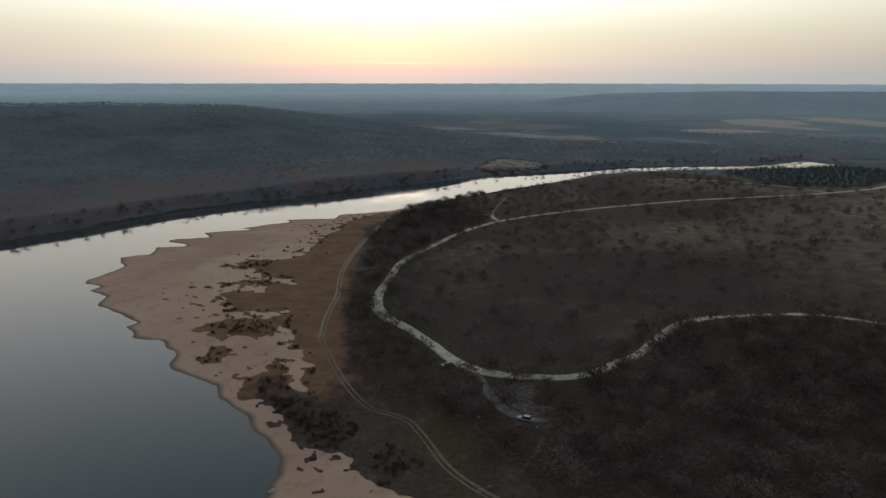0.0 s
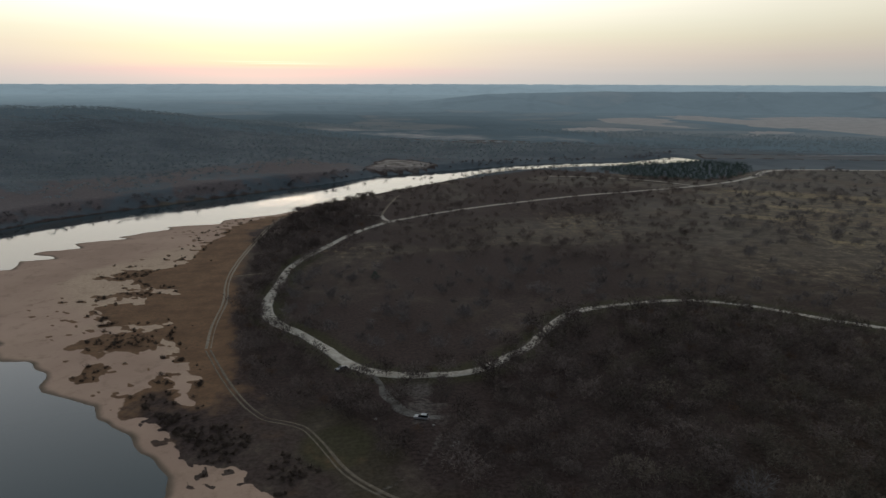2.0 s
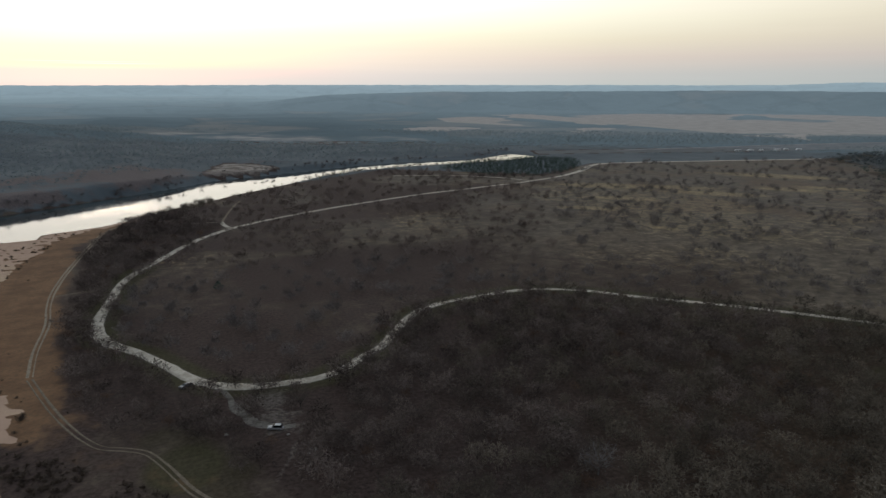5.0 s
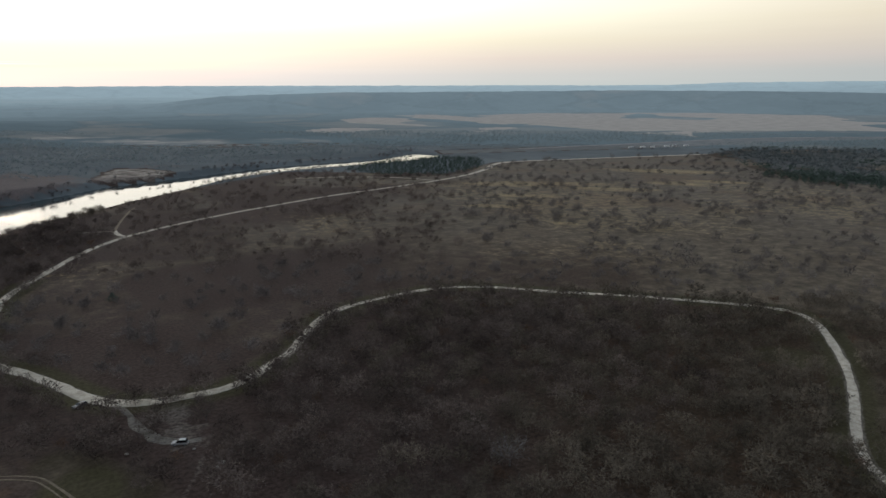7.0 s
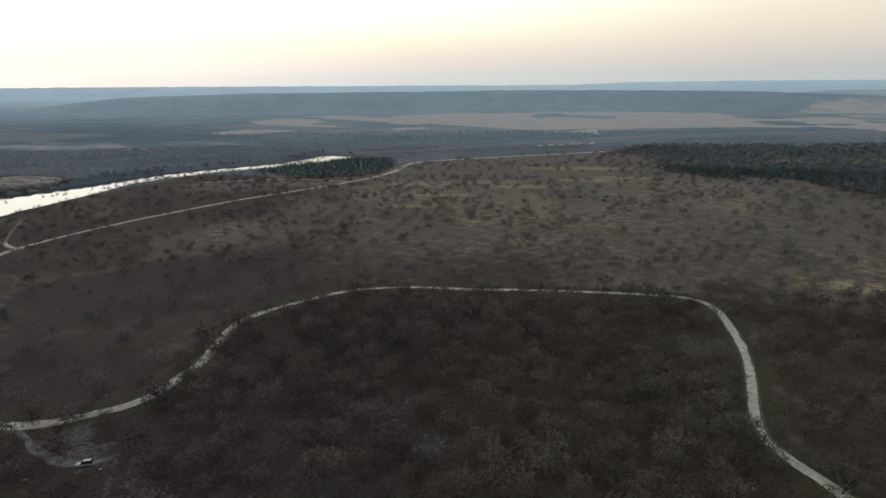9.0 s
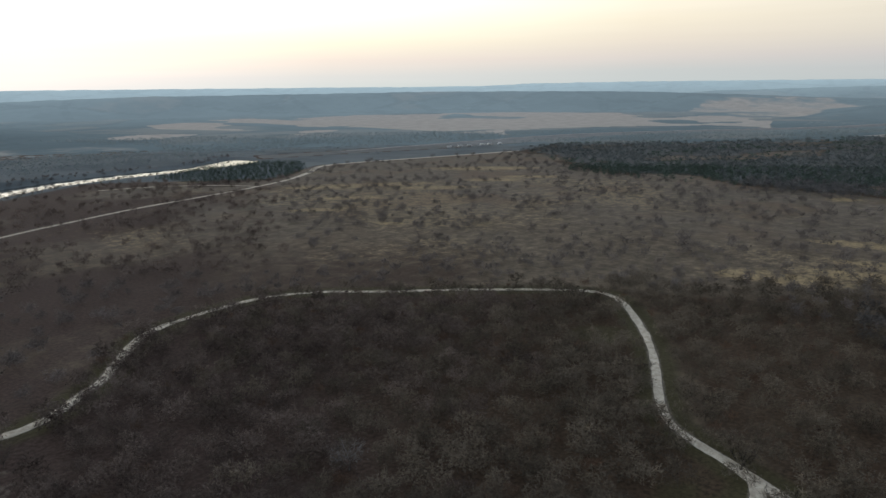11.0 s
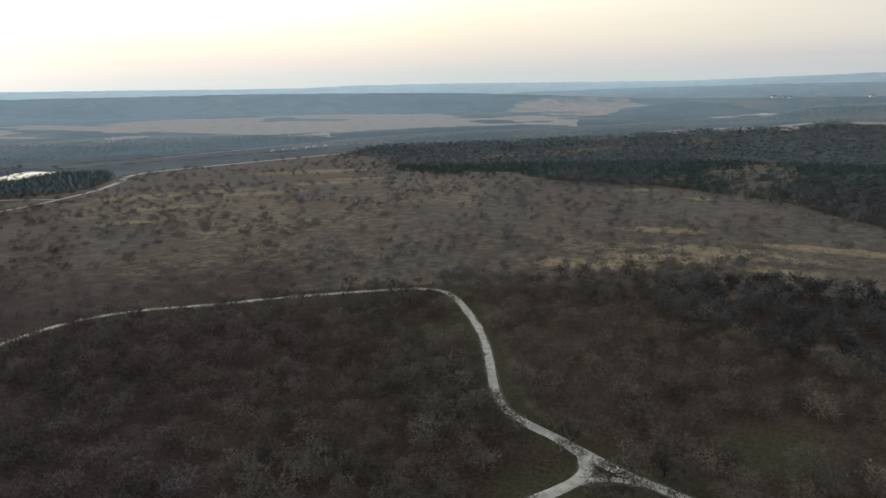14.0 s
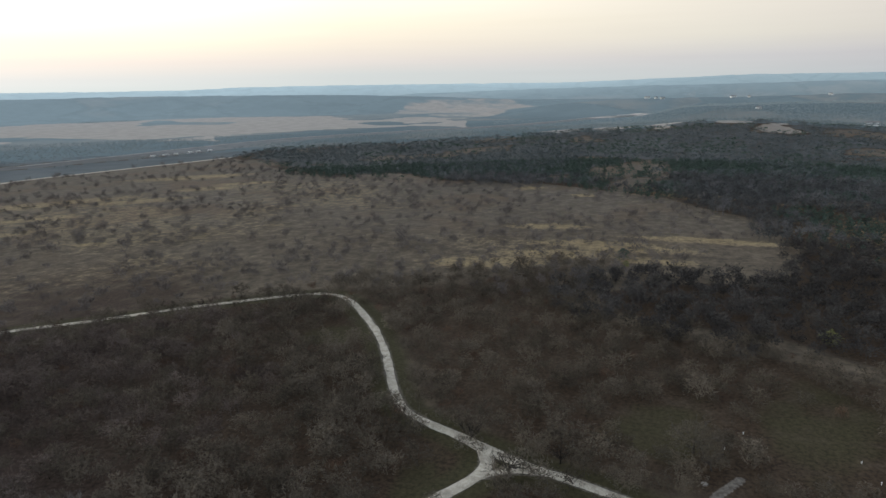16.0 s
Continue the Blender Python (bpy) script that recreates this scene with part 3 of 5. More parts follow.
HAZED_WOOD = hazed_wood()
# ridge woods, a teal-grey haze tint painted into the colour
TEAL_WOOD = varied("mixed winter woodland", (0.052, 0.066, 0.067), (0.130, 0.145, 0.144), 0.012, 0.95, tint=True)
RUSSET = varied("russet clinging leaves", (0.068, 0.044, 0.031), (0.130, 0.083, 0.056), 0.8, 0.9, tint=True)
PLUM_TWIG = varied("plum-grey bare twigs", (0.0295, 0.0218, 0.0182), (0.172, 0.138, 0.119), 0.8, 0.92, tint=True)
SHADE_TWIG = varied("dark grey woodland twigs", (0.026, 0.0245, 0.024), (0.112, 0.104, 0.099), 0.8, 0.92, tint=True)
WOOD_TWIG = varied("grey woodland twigs", (0.040, 0.042, 0.044), (0.160, 0.160, 0.160), 0.8, 0.92, tint=True)
DARK_TWIG = varied("dark bare twigs", (0.085, 0.077, 0.073), (0.182, 0.160, 0.147), 0.8, 0.92, tint=True)


# ---- mesh helpers ----
def link_mesh(name, verts, faces, material, parent=None, attrs=None, flat=True):
    """A mesh object from arrays; faces all of one size."""
    verts = np.asarray(verts, np.float32)
    faces = np.asarray(faces, np.int32)
    me = bpy.data.meshes.new(name)
    n, k = faces.shape
    me.vertices.add(len(verts))
    me.vertices.foreach_set("co", verts.ravel())
    me.loops.add(n * k)
    me.loops.foreach_set("vertex_index", faces.ravel())
    me.polygons.add(n)
    me.polygons.foreach_set("loop_start", np.arange(0, n * k, k, dtype=np.int32))
    for key, values in (attrs or {}).items():
        me.attributes.new(key, "FLOAT", "POINT").data.foreach_set("value", np.asarray(values, np.float32))
    me.materials.append(material)
    me.update(calc_edges=True)
    if not flat:
        me.polygons.foreach_set("use_smooth", np.ones(n, bool))
    ob = new(name, me)
    ob.parent = parent
    return ob


def part(name, bm, material, parent, label=""):
    me = bpy.data.meshes.new(name)
    bm.to_mesh(me)
    bm.free()
    me.materials.append(material)
    ob = new(name, me)
    ob.parent = parent
    return tagged(ob, label)


# ---- ground ----
def polar_grid(radii, angles):
    r, a = np.meshgrid(radii, angles, indexing="ij")
    x, y = (r * np.sin(a)).ravel(), (r * np.cos(a)).ravel()
    n, k = len(radii), len(angles)
    i, j = np.meshgrid(np.arange(n - 1), np.arange(k), indexing="ij")
    j2 = (j + 1) % k
    faces = np.stack([i * k + j, i * k + j2, (i + 1) * k + j2, (i + 1) * k + j], -1).reshape(-1, 4)[:, ::-1]
    return x, y, faces


FINE = np.radians(np.concatenate([np.arange(-42, 112, 0.22), np.arange(112, 318, 4.0)]))
radii = np.concatenate([130 * 1.0075 ** np.arange(0, 210), 625 * 1.0125 ** np.arange(0, 59)])
radii = np.concatenate([[0.01, 60, 110], radii, [1600, 2600, 3200, 4000, 4900]])


def open_land(x, y):
    """Shares of tilled field, dry river bed and pale sand bar."""
    r = np.hypot(x, y)
    field = smooth(inside_distance(x, y, BIG_FIELD), -20, 20) * np.where(r > 1500, 0.25 + 0.75 * smooth(fbm(x, y, 260, 59, 3), 0.30, 0.46), 1.0)
    field = np.maximum(field, 0.56 * smooth(inside_distance(x, y, BEND_FIELD) + (fbm(x, y, 170, 95, 3) - 0.5) * 260, -30, 60))
    field = np.maximum(field, 0.42 * smooth(inside_distance(x, y, MID_FIELD), -30, 30))
    lots = (fbm(x, y, 240, 51, 2) > 0.62) & (fbm(x, y, 700, 52, 2) > 0.5) & (r > 1500) & (r < 2700) & (np.arctan2(x, y) < 1.22)
    field = np.maximum(field, lots * 0.8)
    chan = inside_distance(x, y, CHANNEL)
    bed = smooth(chan, -6, 6)
    bar = 0.50 * smooth(inside_distance(x, y, WHITE_BAR) + (fbm(x, y, 34, 92, 3) - 0.5) * 22, -6, 8)
    bar = np.maximum(bar, 0.62 * smooth(blob(x, y, 2330, 330, 190, 70, -35), 0, 0.4))
    for cx, cy, rx, ry in LAWNS:
        field = np.maximum(field, smooth(blob(x, y, cx, cy, rx, ry) + (fbm(x, y, 55, 75, 3) - 0.5) * 2.2, 0, 0.5) * 0.62)
    return field, bed, bar


def build_ground():
    x, y, faces = polar_grid(radii, FINE)
    r = np.hypot(x, y)
    z = height(x, y)
    z = np.where(r > 1290, -30, z)
    w = water_distance(x, y)
    dr = road_distance(x, y)
    clumps = grass_clumps(x, y)
    in_sand = inside_distance(x, y, SAND)
    sand = np.clip(0.5 - clumps * 3.0, 0, 1) * (in_sand > -25)
    sand = np.maximum(sand, (1 - smooth(w, 3, 6)) * (x < 0) * (y < 600))
    far_side = inside_distance(x, y, FAR_SIDE)
    sand = sand * (far_side < -6)
    dry = smooth(w, 18, 60) * 0.9 + smooth(fbm(x, y, 40, 41), 0.4, 0.65) * 0.35 - smooth(y, 330, 480) * 0.8
    wet = 1 - smooth(w, 0.3, 2.6)
    brown = smooth(inside_distance(x, y, BROWN) + (fbm(x, y, 14, 76, 3) - 0.5) * 14, -9, 9) * (0.25 + 0.75 * smooth(y, 200, 262))
    brown = np.maximum(brown, smooth(in_sand, -12, -4) * (0.3 + 0.7 * smooth(y, 195, 240)))
    shade = line_distance(x, y, [(-61, 224), (-53, 210), (-39, 192), (-27, 180), (-15, 168)])
    shade = shade + (fbm(x, y, 12, 60, 4) - 0.5) * 20
    brown = brown * (1 - 0.5 * smooth(-shade, -9, -5))
    wood = smooth(inside_distance(x, y, EAST_WOOD), 2, 22)
    low = inside_distance(x, y, THICKET)
    wood = np.maximum(wood, smooth(low, -8, 8))
    brown_cut = smooth(-shade, -9, -5)
    wood = np.maximum(wood, 0.6 * brown_cut)
    wood = np.maximum(wood, 0.68 * smooth(inside_distance(x, y, THICKET_EAST), -20, 15))
    wood = np.maximum(wood, smooth(far_side, 0, 30))
    wood = np.maximum(wood, smooth(inside_distance(x, y, CEDAR_WOOD), -5, 8))
    # grows with range, as the haze it stands in for
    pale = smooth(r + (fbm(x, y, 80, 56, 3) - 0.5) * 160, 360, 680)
    wood = np.maximum(wood, smooth(r, 850, 1000) * 0.9 * (inside_distance(x, y, PLAIN) < 0))
    wood = np.maximum(wood, 0.62 * (1 - smooth(r, 360, 560)) * (1 - smooth(np.arctan2(x, y), 0.75, 1.0)))
    wood = np.maximum(wood, (0.40 + 0.5 * smooth(fbm(x, y, 90, 73, 3), 0.35, 0.6)) * (1 - smooth(np.arctan2(x, y) + (fbm(x, y, 120, 74, 3) - 0.5) * 0.3, 0.30, 0.72)) * (r < 900))
    plum = 1 - smooth(np.arctan2(x, y) + (fbm(x, y, 80, 78, 3) - 0.5) * 0.5, 0.30, 1.05)
    tan = np.zeros_like(x)
    for k, (cx, cy, rx, ry) in enumerate(TAN):
        turn = -math.degrees(math.atan2(cx, cy))
        tan = np.maximum(tan, np.clip(blob(x, y, cx, cy, rx * 1.15, ry * 1.2, turn) * 0.7 + 0.22, 0, 0.56))
    tan = np.maximum(tan, (0.12 + 0.24 * smooth(fbm(x, y, 130, 57, 3), 0.40, 0.65)) * smooth(r, 330, 460) * (1 - smooth(r, 850, 1000)) * (far_side < -40))
    openings = smooth(fbm(x, y, 90, 66, 3), 0.60, 0.68) * smooth(r, 560, 700) * (inside_distance(x, y, EAST_WOOD) > 0)
    wood = wood * (1 - 0.75 * openings)
    tan = np.maximum(tan, 0.75 * smooth(w, 26, 32) * (line_distance(x, y, [(560, 800), (640, 800), (760, 790)]) < 18))
    olive = (1 - smooth(dr, 2, 11)) * (r < 420) * 0.75
    for cx, cy, rx, ry in GLADES:
        olive = np.maximum(olive, smooth(blob(x, y, cx, cy, rx, ry) + (fbm(x, y, 16, 58, 3) - 0.5) * 1.4, -0.5, 0.6) * 0.62)
    olive = np.maximum(olive, 0.5 * smooth(-np.abs(line_distance(x, y, [(9, 175), (-6, 200), (10, 150), (45, 140)])), -16, -4))
    olive = np.maximum(olive, smooth(blob(x, y, -2, 182, 13, 16), -.2, .4) * .7)
    field, bed, bar = open_land(x, y)
    chan = inside_distance(x, y, CHANNEL)
    scarp = (1 - smooth(far_side, 60, 170)) * smooth(far_side, -2, 8) * (r < 1000) * (0.42 + 0.5 * smooth(fbm(x, y, 55, 55), 0.42, 0.60)) * (1 - 0.5 * smooth(x, -60, 60))
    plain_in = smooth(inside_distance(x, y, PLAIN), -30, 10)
    # where the blue haze is painted: across the river and far out
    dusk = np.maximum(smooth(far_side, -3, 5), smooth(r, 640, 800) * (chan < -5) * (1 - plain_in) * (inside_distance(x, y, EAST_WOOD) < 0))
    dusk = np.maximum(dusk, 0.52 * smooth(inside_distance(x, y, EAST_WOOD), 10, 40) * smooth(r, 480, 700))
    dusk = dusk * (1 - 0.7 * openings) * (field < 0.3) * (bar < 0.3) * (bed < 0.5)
    gravel = smooth(inside_distance(x, y, CLEARING) + (fbm(x, y, 7, 62, 3) - 0.5) * 12, -3, 5) * 0.46
    gravel = np.maximum(gravel, (1 - smooth(dr, 0.0, 1.6)) * 0.55 * (r < 500))
    gravel = np.maximum(gravel, (1 - smooth(line_distance(x, y, STEP_PATH), 0.8, 1.8)) * 1.0)
    gravel = np.maximum(gravel, (1 - smooth(line_distance(x, y, FOOTPATH), 0.6, 1.6)) * 0.42)
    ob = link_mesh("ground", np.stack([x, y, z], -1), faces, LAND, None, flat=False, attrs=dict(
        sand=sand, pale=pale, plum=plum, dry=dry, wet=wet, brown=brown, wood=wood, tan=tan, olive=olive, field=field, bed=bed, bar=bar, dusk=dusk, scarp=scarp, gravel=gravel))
    tagged(ob, "winter river plain of dry grass, leaf litter and sand", "ground", kind="structure")


THICKET = [(-12, 590), (-48, 495), (-46, 381), (-41, 317), (-38, 270), (-30, 240), (-20, 218), (-4, 206), (8, 190), (16, 172), (30, 130), (60, 40), (110, -60), (140, -60), (158, 18), (166, 50),
           (176, 76), (192, 96), (230, 119), (278, 161), (284, 180), (250, 222), (209, 262), (178, 288), (160, 291), (120, 286), (94, 268), (76, 244), (56, 228), (32, 222), (8, 232), (-12, 270), (-30, 296), (-36, 320), (-31, 360), (-20, 396), (14, 470), (40, 520), (20, 580)]
build_ground()

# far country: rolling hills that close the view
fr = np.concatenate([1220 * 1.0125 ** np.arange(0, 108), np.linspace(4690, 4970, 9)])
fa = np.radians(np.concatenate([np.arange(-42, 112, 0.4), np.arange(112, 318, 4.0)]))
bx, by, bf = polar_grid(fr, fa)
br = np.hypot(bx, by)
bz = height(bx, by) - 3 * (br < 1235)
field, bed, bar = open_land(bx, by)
# share of painted haze: paler, bluer and glowing more with range
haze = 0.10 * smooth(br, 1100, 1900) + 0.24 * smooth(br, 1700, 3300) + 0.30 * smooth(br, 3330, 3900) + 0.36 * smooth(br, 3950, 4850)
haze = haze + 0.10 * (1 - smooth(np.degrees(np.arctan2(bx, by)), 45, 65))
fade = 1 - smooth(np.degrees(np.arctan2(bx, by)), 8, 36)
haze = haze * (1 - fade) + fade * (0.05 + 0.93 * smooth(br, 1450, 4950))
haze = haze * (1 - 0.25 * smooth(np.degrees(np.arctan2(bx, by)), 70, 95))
ob = link_mesh("backdrop", np.stack([bx, by, bz], -1), bf, DISTANCE, None, flat=False, attrs=dict(haze_paint=haze, field=field, bed=bed, bar=bar))
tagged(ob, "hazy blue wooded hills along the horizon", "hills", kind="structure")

# water
wx, wy = np.meshgrid(np.linspace(-1500, 2700, 15), np.linspace(-1200, 2400, 13), indexing="ij")
wi, wj = np.meshgrid(np.arange(14), np.arange(12), indexing="ij")
wfaces = np.stack([wi * 13 + wj, (wi + 1) * 13 + wj, (wi + 1) * 13 + wj + 1, wi * 13 + wj + 1], -1).reshape(-1, 4)
ob = link_mesh("water", np.stack([wx, wy, np.full_like(wx, -1.0)], -1).reshape(-1, 3), wfaces, WATER)
tagged(ob, "calm river water mirroring the evening sky", "river", kind="structure")


# shallow ponds lying in the far fields
for cx, cy, rx, ry, turn in FIELD_PONDS:
    around = np.radians(np.arange(0, 360, 10))
    reach = 1 + 0.22 * np.sin(around * 3 + cx) + 0.12 * np.sin(around * 5 + cy)
    u, v = np.cos(around) * rx * reach, np.sin(around) * ry * reach
    c_, s_ = math.cos(radians(turn)), math.sin(radians(turn))
    px, py = cx + u * c_ - v * s_, cy + u * s_ + v * c_
    level = float(height(px, py).max()) + 0.8
    ring = np.concatenate([np.stack([px, py, np.full(36, level)], -1), [[cx, cy, level]]])
    fan = [(k, (k + 1) % 36, 36) for k in range(36)]
    ob = link_mesh("pond", ring, fan, WATER)
    tagged(ob, "shallow pond mirroring the sky in far fields", "pond", kind="structure")


# ---- roads and tracks ----
def ribbon(name, pts, width, material, label, lift=0.06, seed=0, ragged=0.6, wide=None):
    c = spline(pts, 1.5)
    d = np.gradient(c, axis=0)
    d /= np.linalg.norm(d, axis=1)[:, None] + 1e-9
    nrm = np.stack([-d[:, 1], d[:, 0]], -1)
    s = np.arange(len(c)) * 1.5
    rows_ = []
    for k, u in enumerate((-1.0, -0.86, -0.4, 0.0, 0.4, 0.86, 1.0)):
        half = width / 2 * (1 + (wide(c[:, 0], c[:, 1]) if wide else 0))
        edge = (fbm(s, s * 0 + (5 if u > 0 else 9), 6.0, seed, 3) - 0.5) * 2 * ragged * abs(u) + (fbm(s, s * 0 + 3, 30.0, seed + 3, 2) - 0.5) * 0.6
        p = c + nrm * (u * half + np.sign(u) * edge)[:, None]
        z = height(p[:, 0], p[:, 1])
        crown = {1.0: -0.10, 0.86: lift, 0.4: lift + 0.03, 0.0: lift + 0.06}[abs(u)]
        rows_.append(np.column_stack([p, z + crown]))
    v = np.stack(rows_, 1)
    n = len(c)
    i, j = np.meshgrid(np.arange(n - 1), np.arange(6), indexing="ij")
    f = np.stack([i * 7 + j, i * 7 + j + 1, (i + 1) * 7 + j + 1, (i + 1) * 7 + j], -1).reshape(-1, 4)[:, ::-1]
    o = link_mesh(name, v.reshape(-1, 3), f, material, flat=False)
    return tagged(o, label, "road", kind="structure")


hairpin = lambda x, y: 0.9 * smooth(np.hypot(x, y), 780, 900) + 0.35 * np.exp(-((x + 30) ** 2 + (y - 312) ** 2) / 900) + 0.3 * np.exp(-((x - 12) ** 2 + (y - 233) ** 2) / 250)
ribbon("road", MAIN_ROAD, 4.6, GRAVEL, "pale gravel road curving along the river plain", seed=1, lift=0.12, wide=hairpin)
junction = lambda x, y: 0.45 * np.exp(-((x - 167) ** 2 + (y - 54) ** 2) / 60)
ribbon("road", LOOP_ROAD, 3.7, GRAVEL, "pale gravel loop road through bare brush", seed=2, lift=0.064, wide=junction)
ribbon("road", FORK_ROAD, 3.6, GRAVEL, "pale gravel side road forking through brush", seed=3, lift=0.054, wide=junction)
ribbon("road", FORK_ARM, 3.4, GRAVEL, "pale gravel arm rounding the road fork", seed=7, lift=0.048)
ribbon("road", SPUR_ROAD, 4.0, GRAVEL, "worn dirt spur leading to the river bank", seed=4, lift=0.05)
strip_ = ribbon("sandbar", [(690, 941), (906, 921), (1042, 911), (1290, 862), (1640, 645), (1810, 548), (2085, 452), (2310, 394)], 9.0, PALE_SAND, "hazed pale sand strip along the river channel", seed=9, lift=0.6, ragged=2.5)
tagged(strip_, category="sandbar")
ribbon("road", SPUR_FAR, 2.2, RUT, "faint dirt path through bank trees", seed=8, lift=0.04)
ribbon("road", SPUR_WEST, 3.5, GRAVEL, "worn dirt turnout beside the road", seed=5, lift=0.045)
ribbon("road", FIELD_ROAD, 3.2, GRAVEL, "faint dirt road across the plain", seed=6, lift=0.05)


PALE_RUT = varied("pale sandy rut", (0.160, 0.130, 0.094), (0.26, 0.214, 0.156), 0.5, 0.95, 3.0, 0.03)


def track(pts, label, seed, material=RUT, width=0.8):
    c = spline(pts, 2.0)
    d = np.gradient(c, axis=0)
    d /= np.linalg.norm(d, axis=1)[:, None]
    nrm = np.stack([-d[:, 1], d[:, 0]], -1)
    for side in (-0.85, 0.85):
        ribbon("track", [tuple(q) for q in (c + nrm * side)[::3]], width, material, label, 0.03, seed + int(side > 0), 0.16)


track(TRACK[:8], "pale worn wheel rut through brown grass", 11, PALE_RUT, 1.05)
track(TRACK[7:], "faint wheel rut through brown grass", 13)
ribbon("track", LOT_LOOP[:6], 3.2, LOT_GRAVEL, "worn dirt drive into the parking area", 0.03, 21, 1.8)
track(TRACK_LINK, "worn wheel rut linking to the gravel road", 15)


# ---- trees and brush ----
def tube(path, radii_, sides):
    """A tapered tube along points, as triangles."""
    path, out, faces = np.asarray(path, float), [], []
    for k, p in enumerate(path):
        d = path[min(k + 1, len(path) - 1)] - path[max(k - 1, 0)]
        d /= np.linalg.norm(d) + 1e-9
        a = np.cross(d, (0.3, 0.9, 0.1))
        a /= np.linalg.norm(a) + 1e-9
        b = np.cross(d, a)
        for s in range(sides):
            w = 2 * math.pi * s / sides
            out.append(p + radii_[k] * (math.cos(w) * a + math.sin(w) * b))
    for k in range(len(path) - 1):
        for s in range(sides):
            i, j = k * sides + s, k * sides + (s + 1) % sides
            faces += [(i, j, j + sides), (i, j + sides, i + sides)]
    return np.array(out), np.array(faces)


def gather(pieces):
    vs, fs, n = [], [], 0
    for v, f in pieces:
        vs.append(v)
        fs.append(f + n)
        n += len(v)
    return np.concatenate(vs), np.concatenate(fs)


def slivers(base, way, length, width, rng, face=None):
    """Thin triangles that start at base and taper along way, turned to face or at random."""
    side = np.cross(way, rng.normal(size=way.shape) if face is None else face + rng.normal(0, 0.25, way.shape))
    side /= np.linalg.norm(side, axis=1)[:, None] + 1e-9
    w = (np.asarray(width) / 2)[:, None] * side
    v = np.stack([base - w, base + w, base + way * np.asarray(length)[:, None]], 1).reshape(-1, 3)
    return v, np.arange(len(v)).reshape(-1, 3)


def bare_tree(seed, limbs, forks, twigs, twig_width, spread_=0.5, sides=5, thick=1.0, low=0.0, hollow=0.62):
    """A leafless tree one metre high: wood and twigs as two (verts, faces) pairs."""
    rng = np.random.default_rng(seed)
    lean = rng.normal(0, 0.035, 2)
    fork_z = rng.uniform(0.16, 0.3)
    wood = [tube([(0, 0, -0.02), (lean[0] * .4, lean[1] * .4, fork_z * .5), (lean[0], lean[1], fork_z), (lean[0] * 2, lean[1] * 2, 0.6)], [.024 * thick, .019 * thick, .015 * thick, .006 * thick], sides)]
    starts, ways = [], []
    for k in range(limbs):
        a = 2 * math.pi * (k + rng.uniform(-.35, .35)) / limbs
        reach, top = spread_ * rng.uniform(0.55, 0.95), rng.uniform(0.5, 0.9)
        p0 = np.array([lean[0], lean[1], fork_z * rng.uniform(0.7, 1.5)])
        p2 = np.array([math.cos(a) * reach, math.sin(a) * reach, top])
        p1 = p0 * 0.5 + p2 * 0.5 + np.array([math.cos(a), math.sin(a), -0.3]) * rng.uniform(-0.02, 0.09)
        wood.append(tube([p0, p1, p2], [.011 * thick, .007 * thick, .003 * thick], 3))
        for u in rng.uniform(0.25, 1.0, forks):
            q = p0 * (1 - u) ** 2 + 2 * p1 * u * (1 - u) + p2 * u * u
            starts.append(q)
            w = (p2 - p0) / np.linalg.norm(p2 - p0) + rng.normal(0, 0.6, 3) + (0, 0, .25)
            ways.append(w / np.linalg.norm(w))
    starts, ways = np.array(starts), np.array(ways)
    lens = rng.uniform(0.16, 0.34, len(starts))
    sv, sf = slivers(starts, ways, lens, np.full(len(starts), .011), rng)
    wood.append((sv, sf))
    half = twigs // 4
    pick = rng.integers(0, len(starts), half)
    base = starts[pick] + ways[pick] * (lens[pick] * rng.uniform(0.2, 1.0, half))[:, None] + rng.normal(0, 0.035, (half, 3))
    w = ways[pick] * 0.7 + rng.normal(0, 0.6, (half, 3)) + (0, 0, 0.25)
    # outer twigs clothe several rounded lobes
    count = 6
    turn_ = rng.uniform(0, 6.283) + np.arange(count) * 6.283 / (count - 1) + rng.normal(0, 0.25, count)
    reach_ = np.where(np.arange(count) < count - 1, rng.uniform(0.42, 0.62, count), 0.1) * spread_
    mid_z = np.where(np.arange(count) < count - 1, rng.uniform(0.40, 0.60, count), 0.68) - 0.07 * low
    lobe = rng.integers(0, count, twigs - half)
    a, up = rng.uniform(0, 6.283, twigs - half), rng.uniform(-0.55 - 0.3 * low, 1, twigs - half)
    out = np.stack([np.cos(a) * np.sqrt(1 - up * up), np.sin(a) * np.sqrt(1 - up * up), up], -1)
    size_ = rng.uniform(0.8, 1.1, count)[lobe] * rng.uniform(hollow, 1.0, len(a)) ** 0.5
    shell = out * size_[:, None] * (spread_ * 0.50, spread_ * 0.50, 0.27) + np.stack([np.cos(turn_) * reach_ + lean[0], np.sin(turn_) * reach_ + lean[1], mid_z], -1)[lobe]
    face = np.concatenate([rng.normal(size=base.shape), out])
    base = np.concatenate([base, shell])
    w = np.concatenate([w, out * 0.35 + rng.normal(0, 0.7, out.shape) + (0, 0, 0.15)])
    w /= np.linalg.norm(w, axis=1)[:, None]
    keep = (base[:, 2] > 0.12 - 0.1 * low) & (np.hypot(base[:, 0], base[:, 1]) < spread_ * 1.05)
    tv, tf = slivers(base[keep], w[keep], rng.uniform(0.07, 0.16, keep.sum()), rng.uniform(0.7, 1.3, keep.sum()) * twig_width, rng, face[keep])
    return gather(wood), (tv, tf)


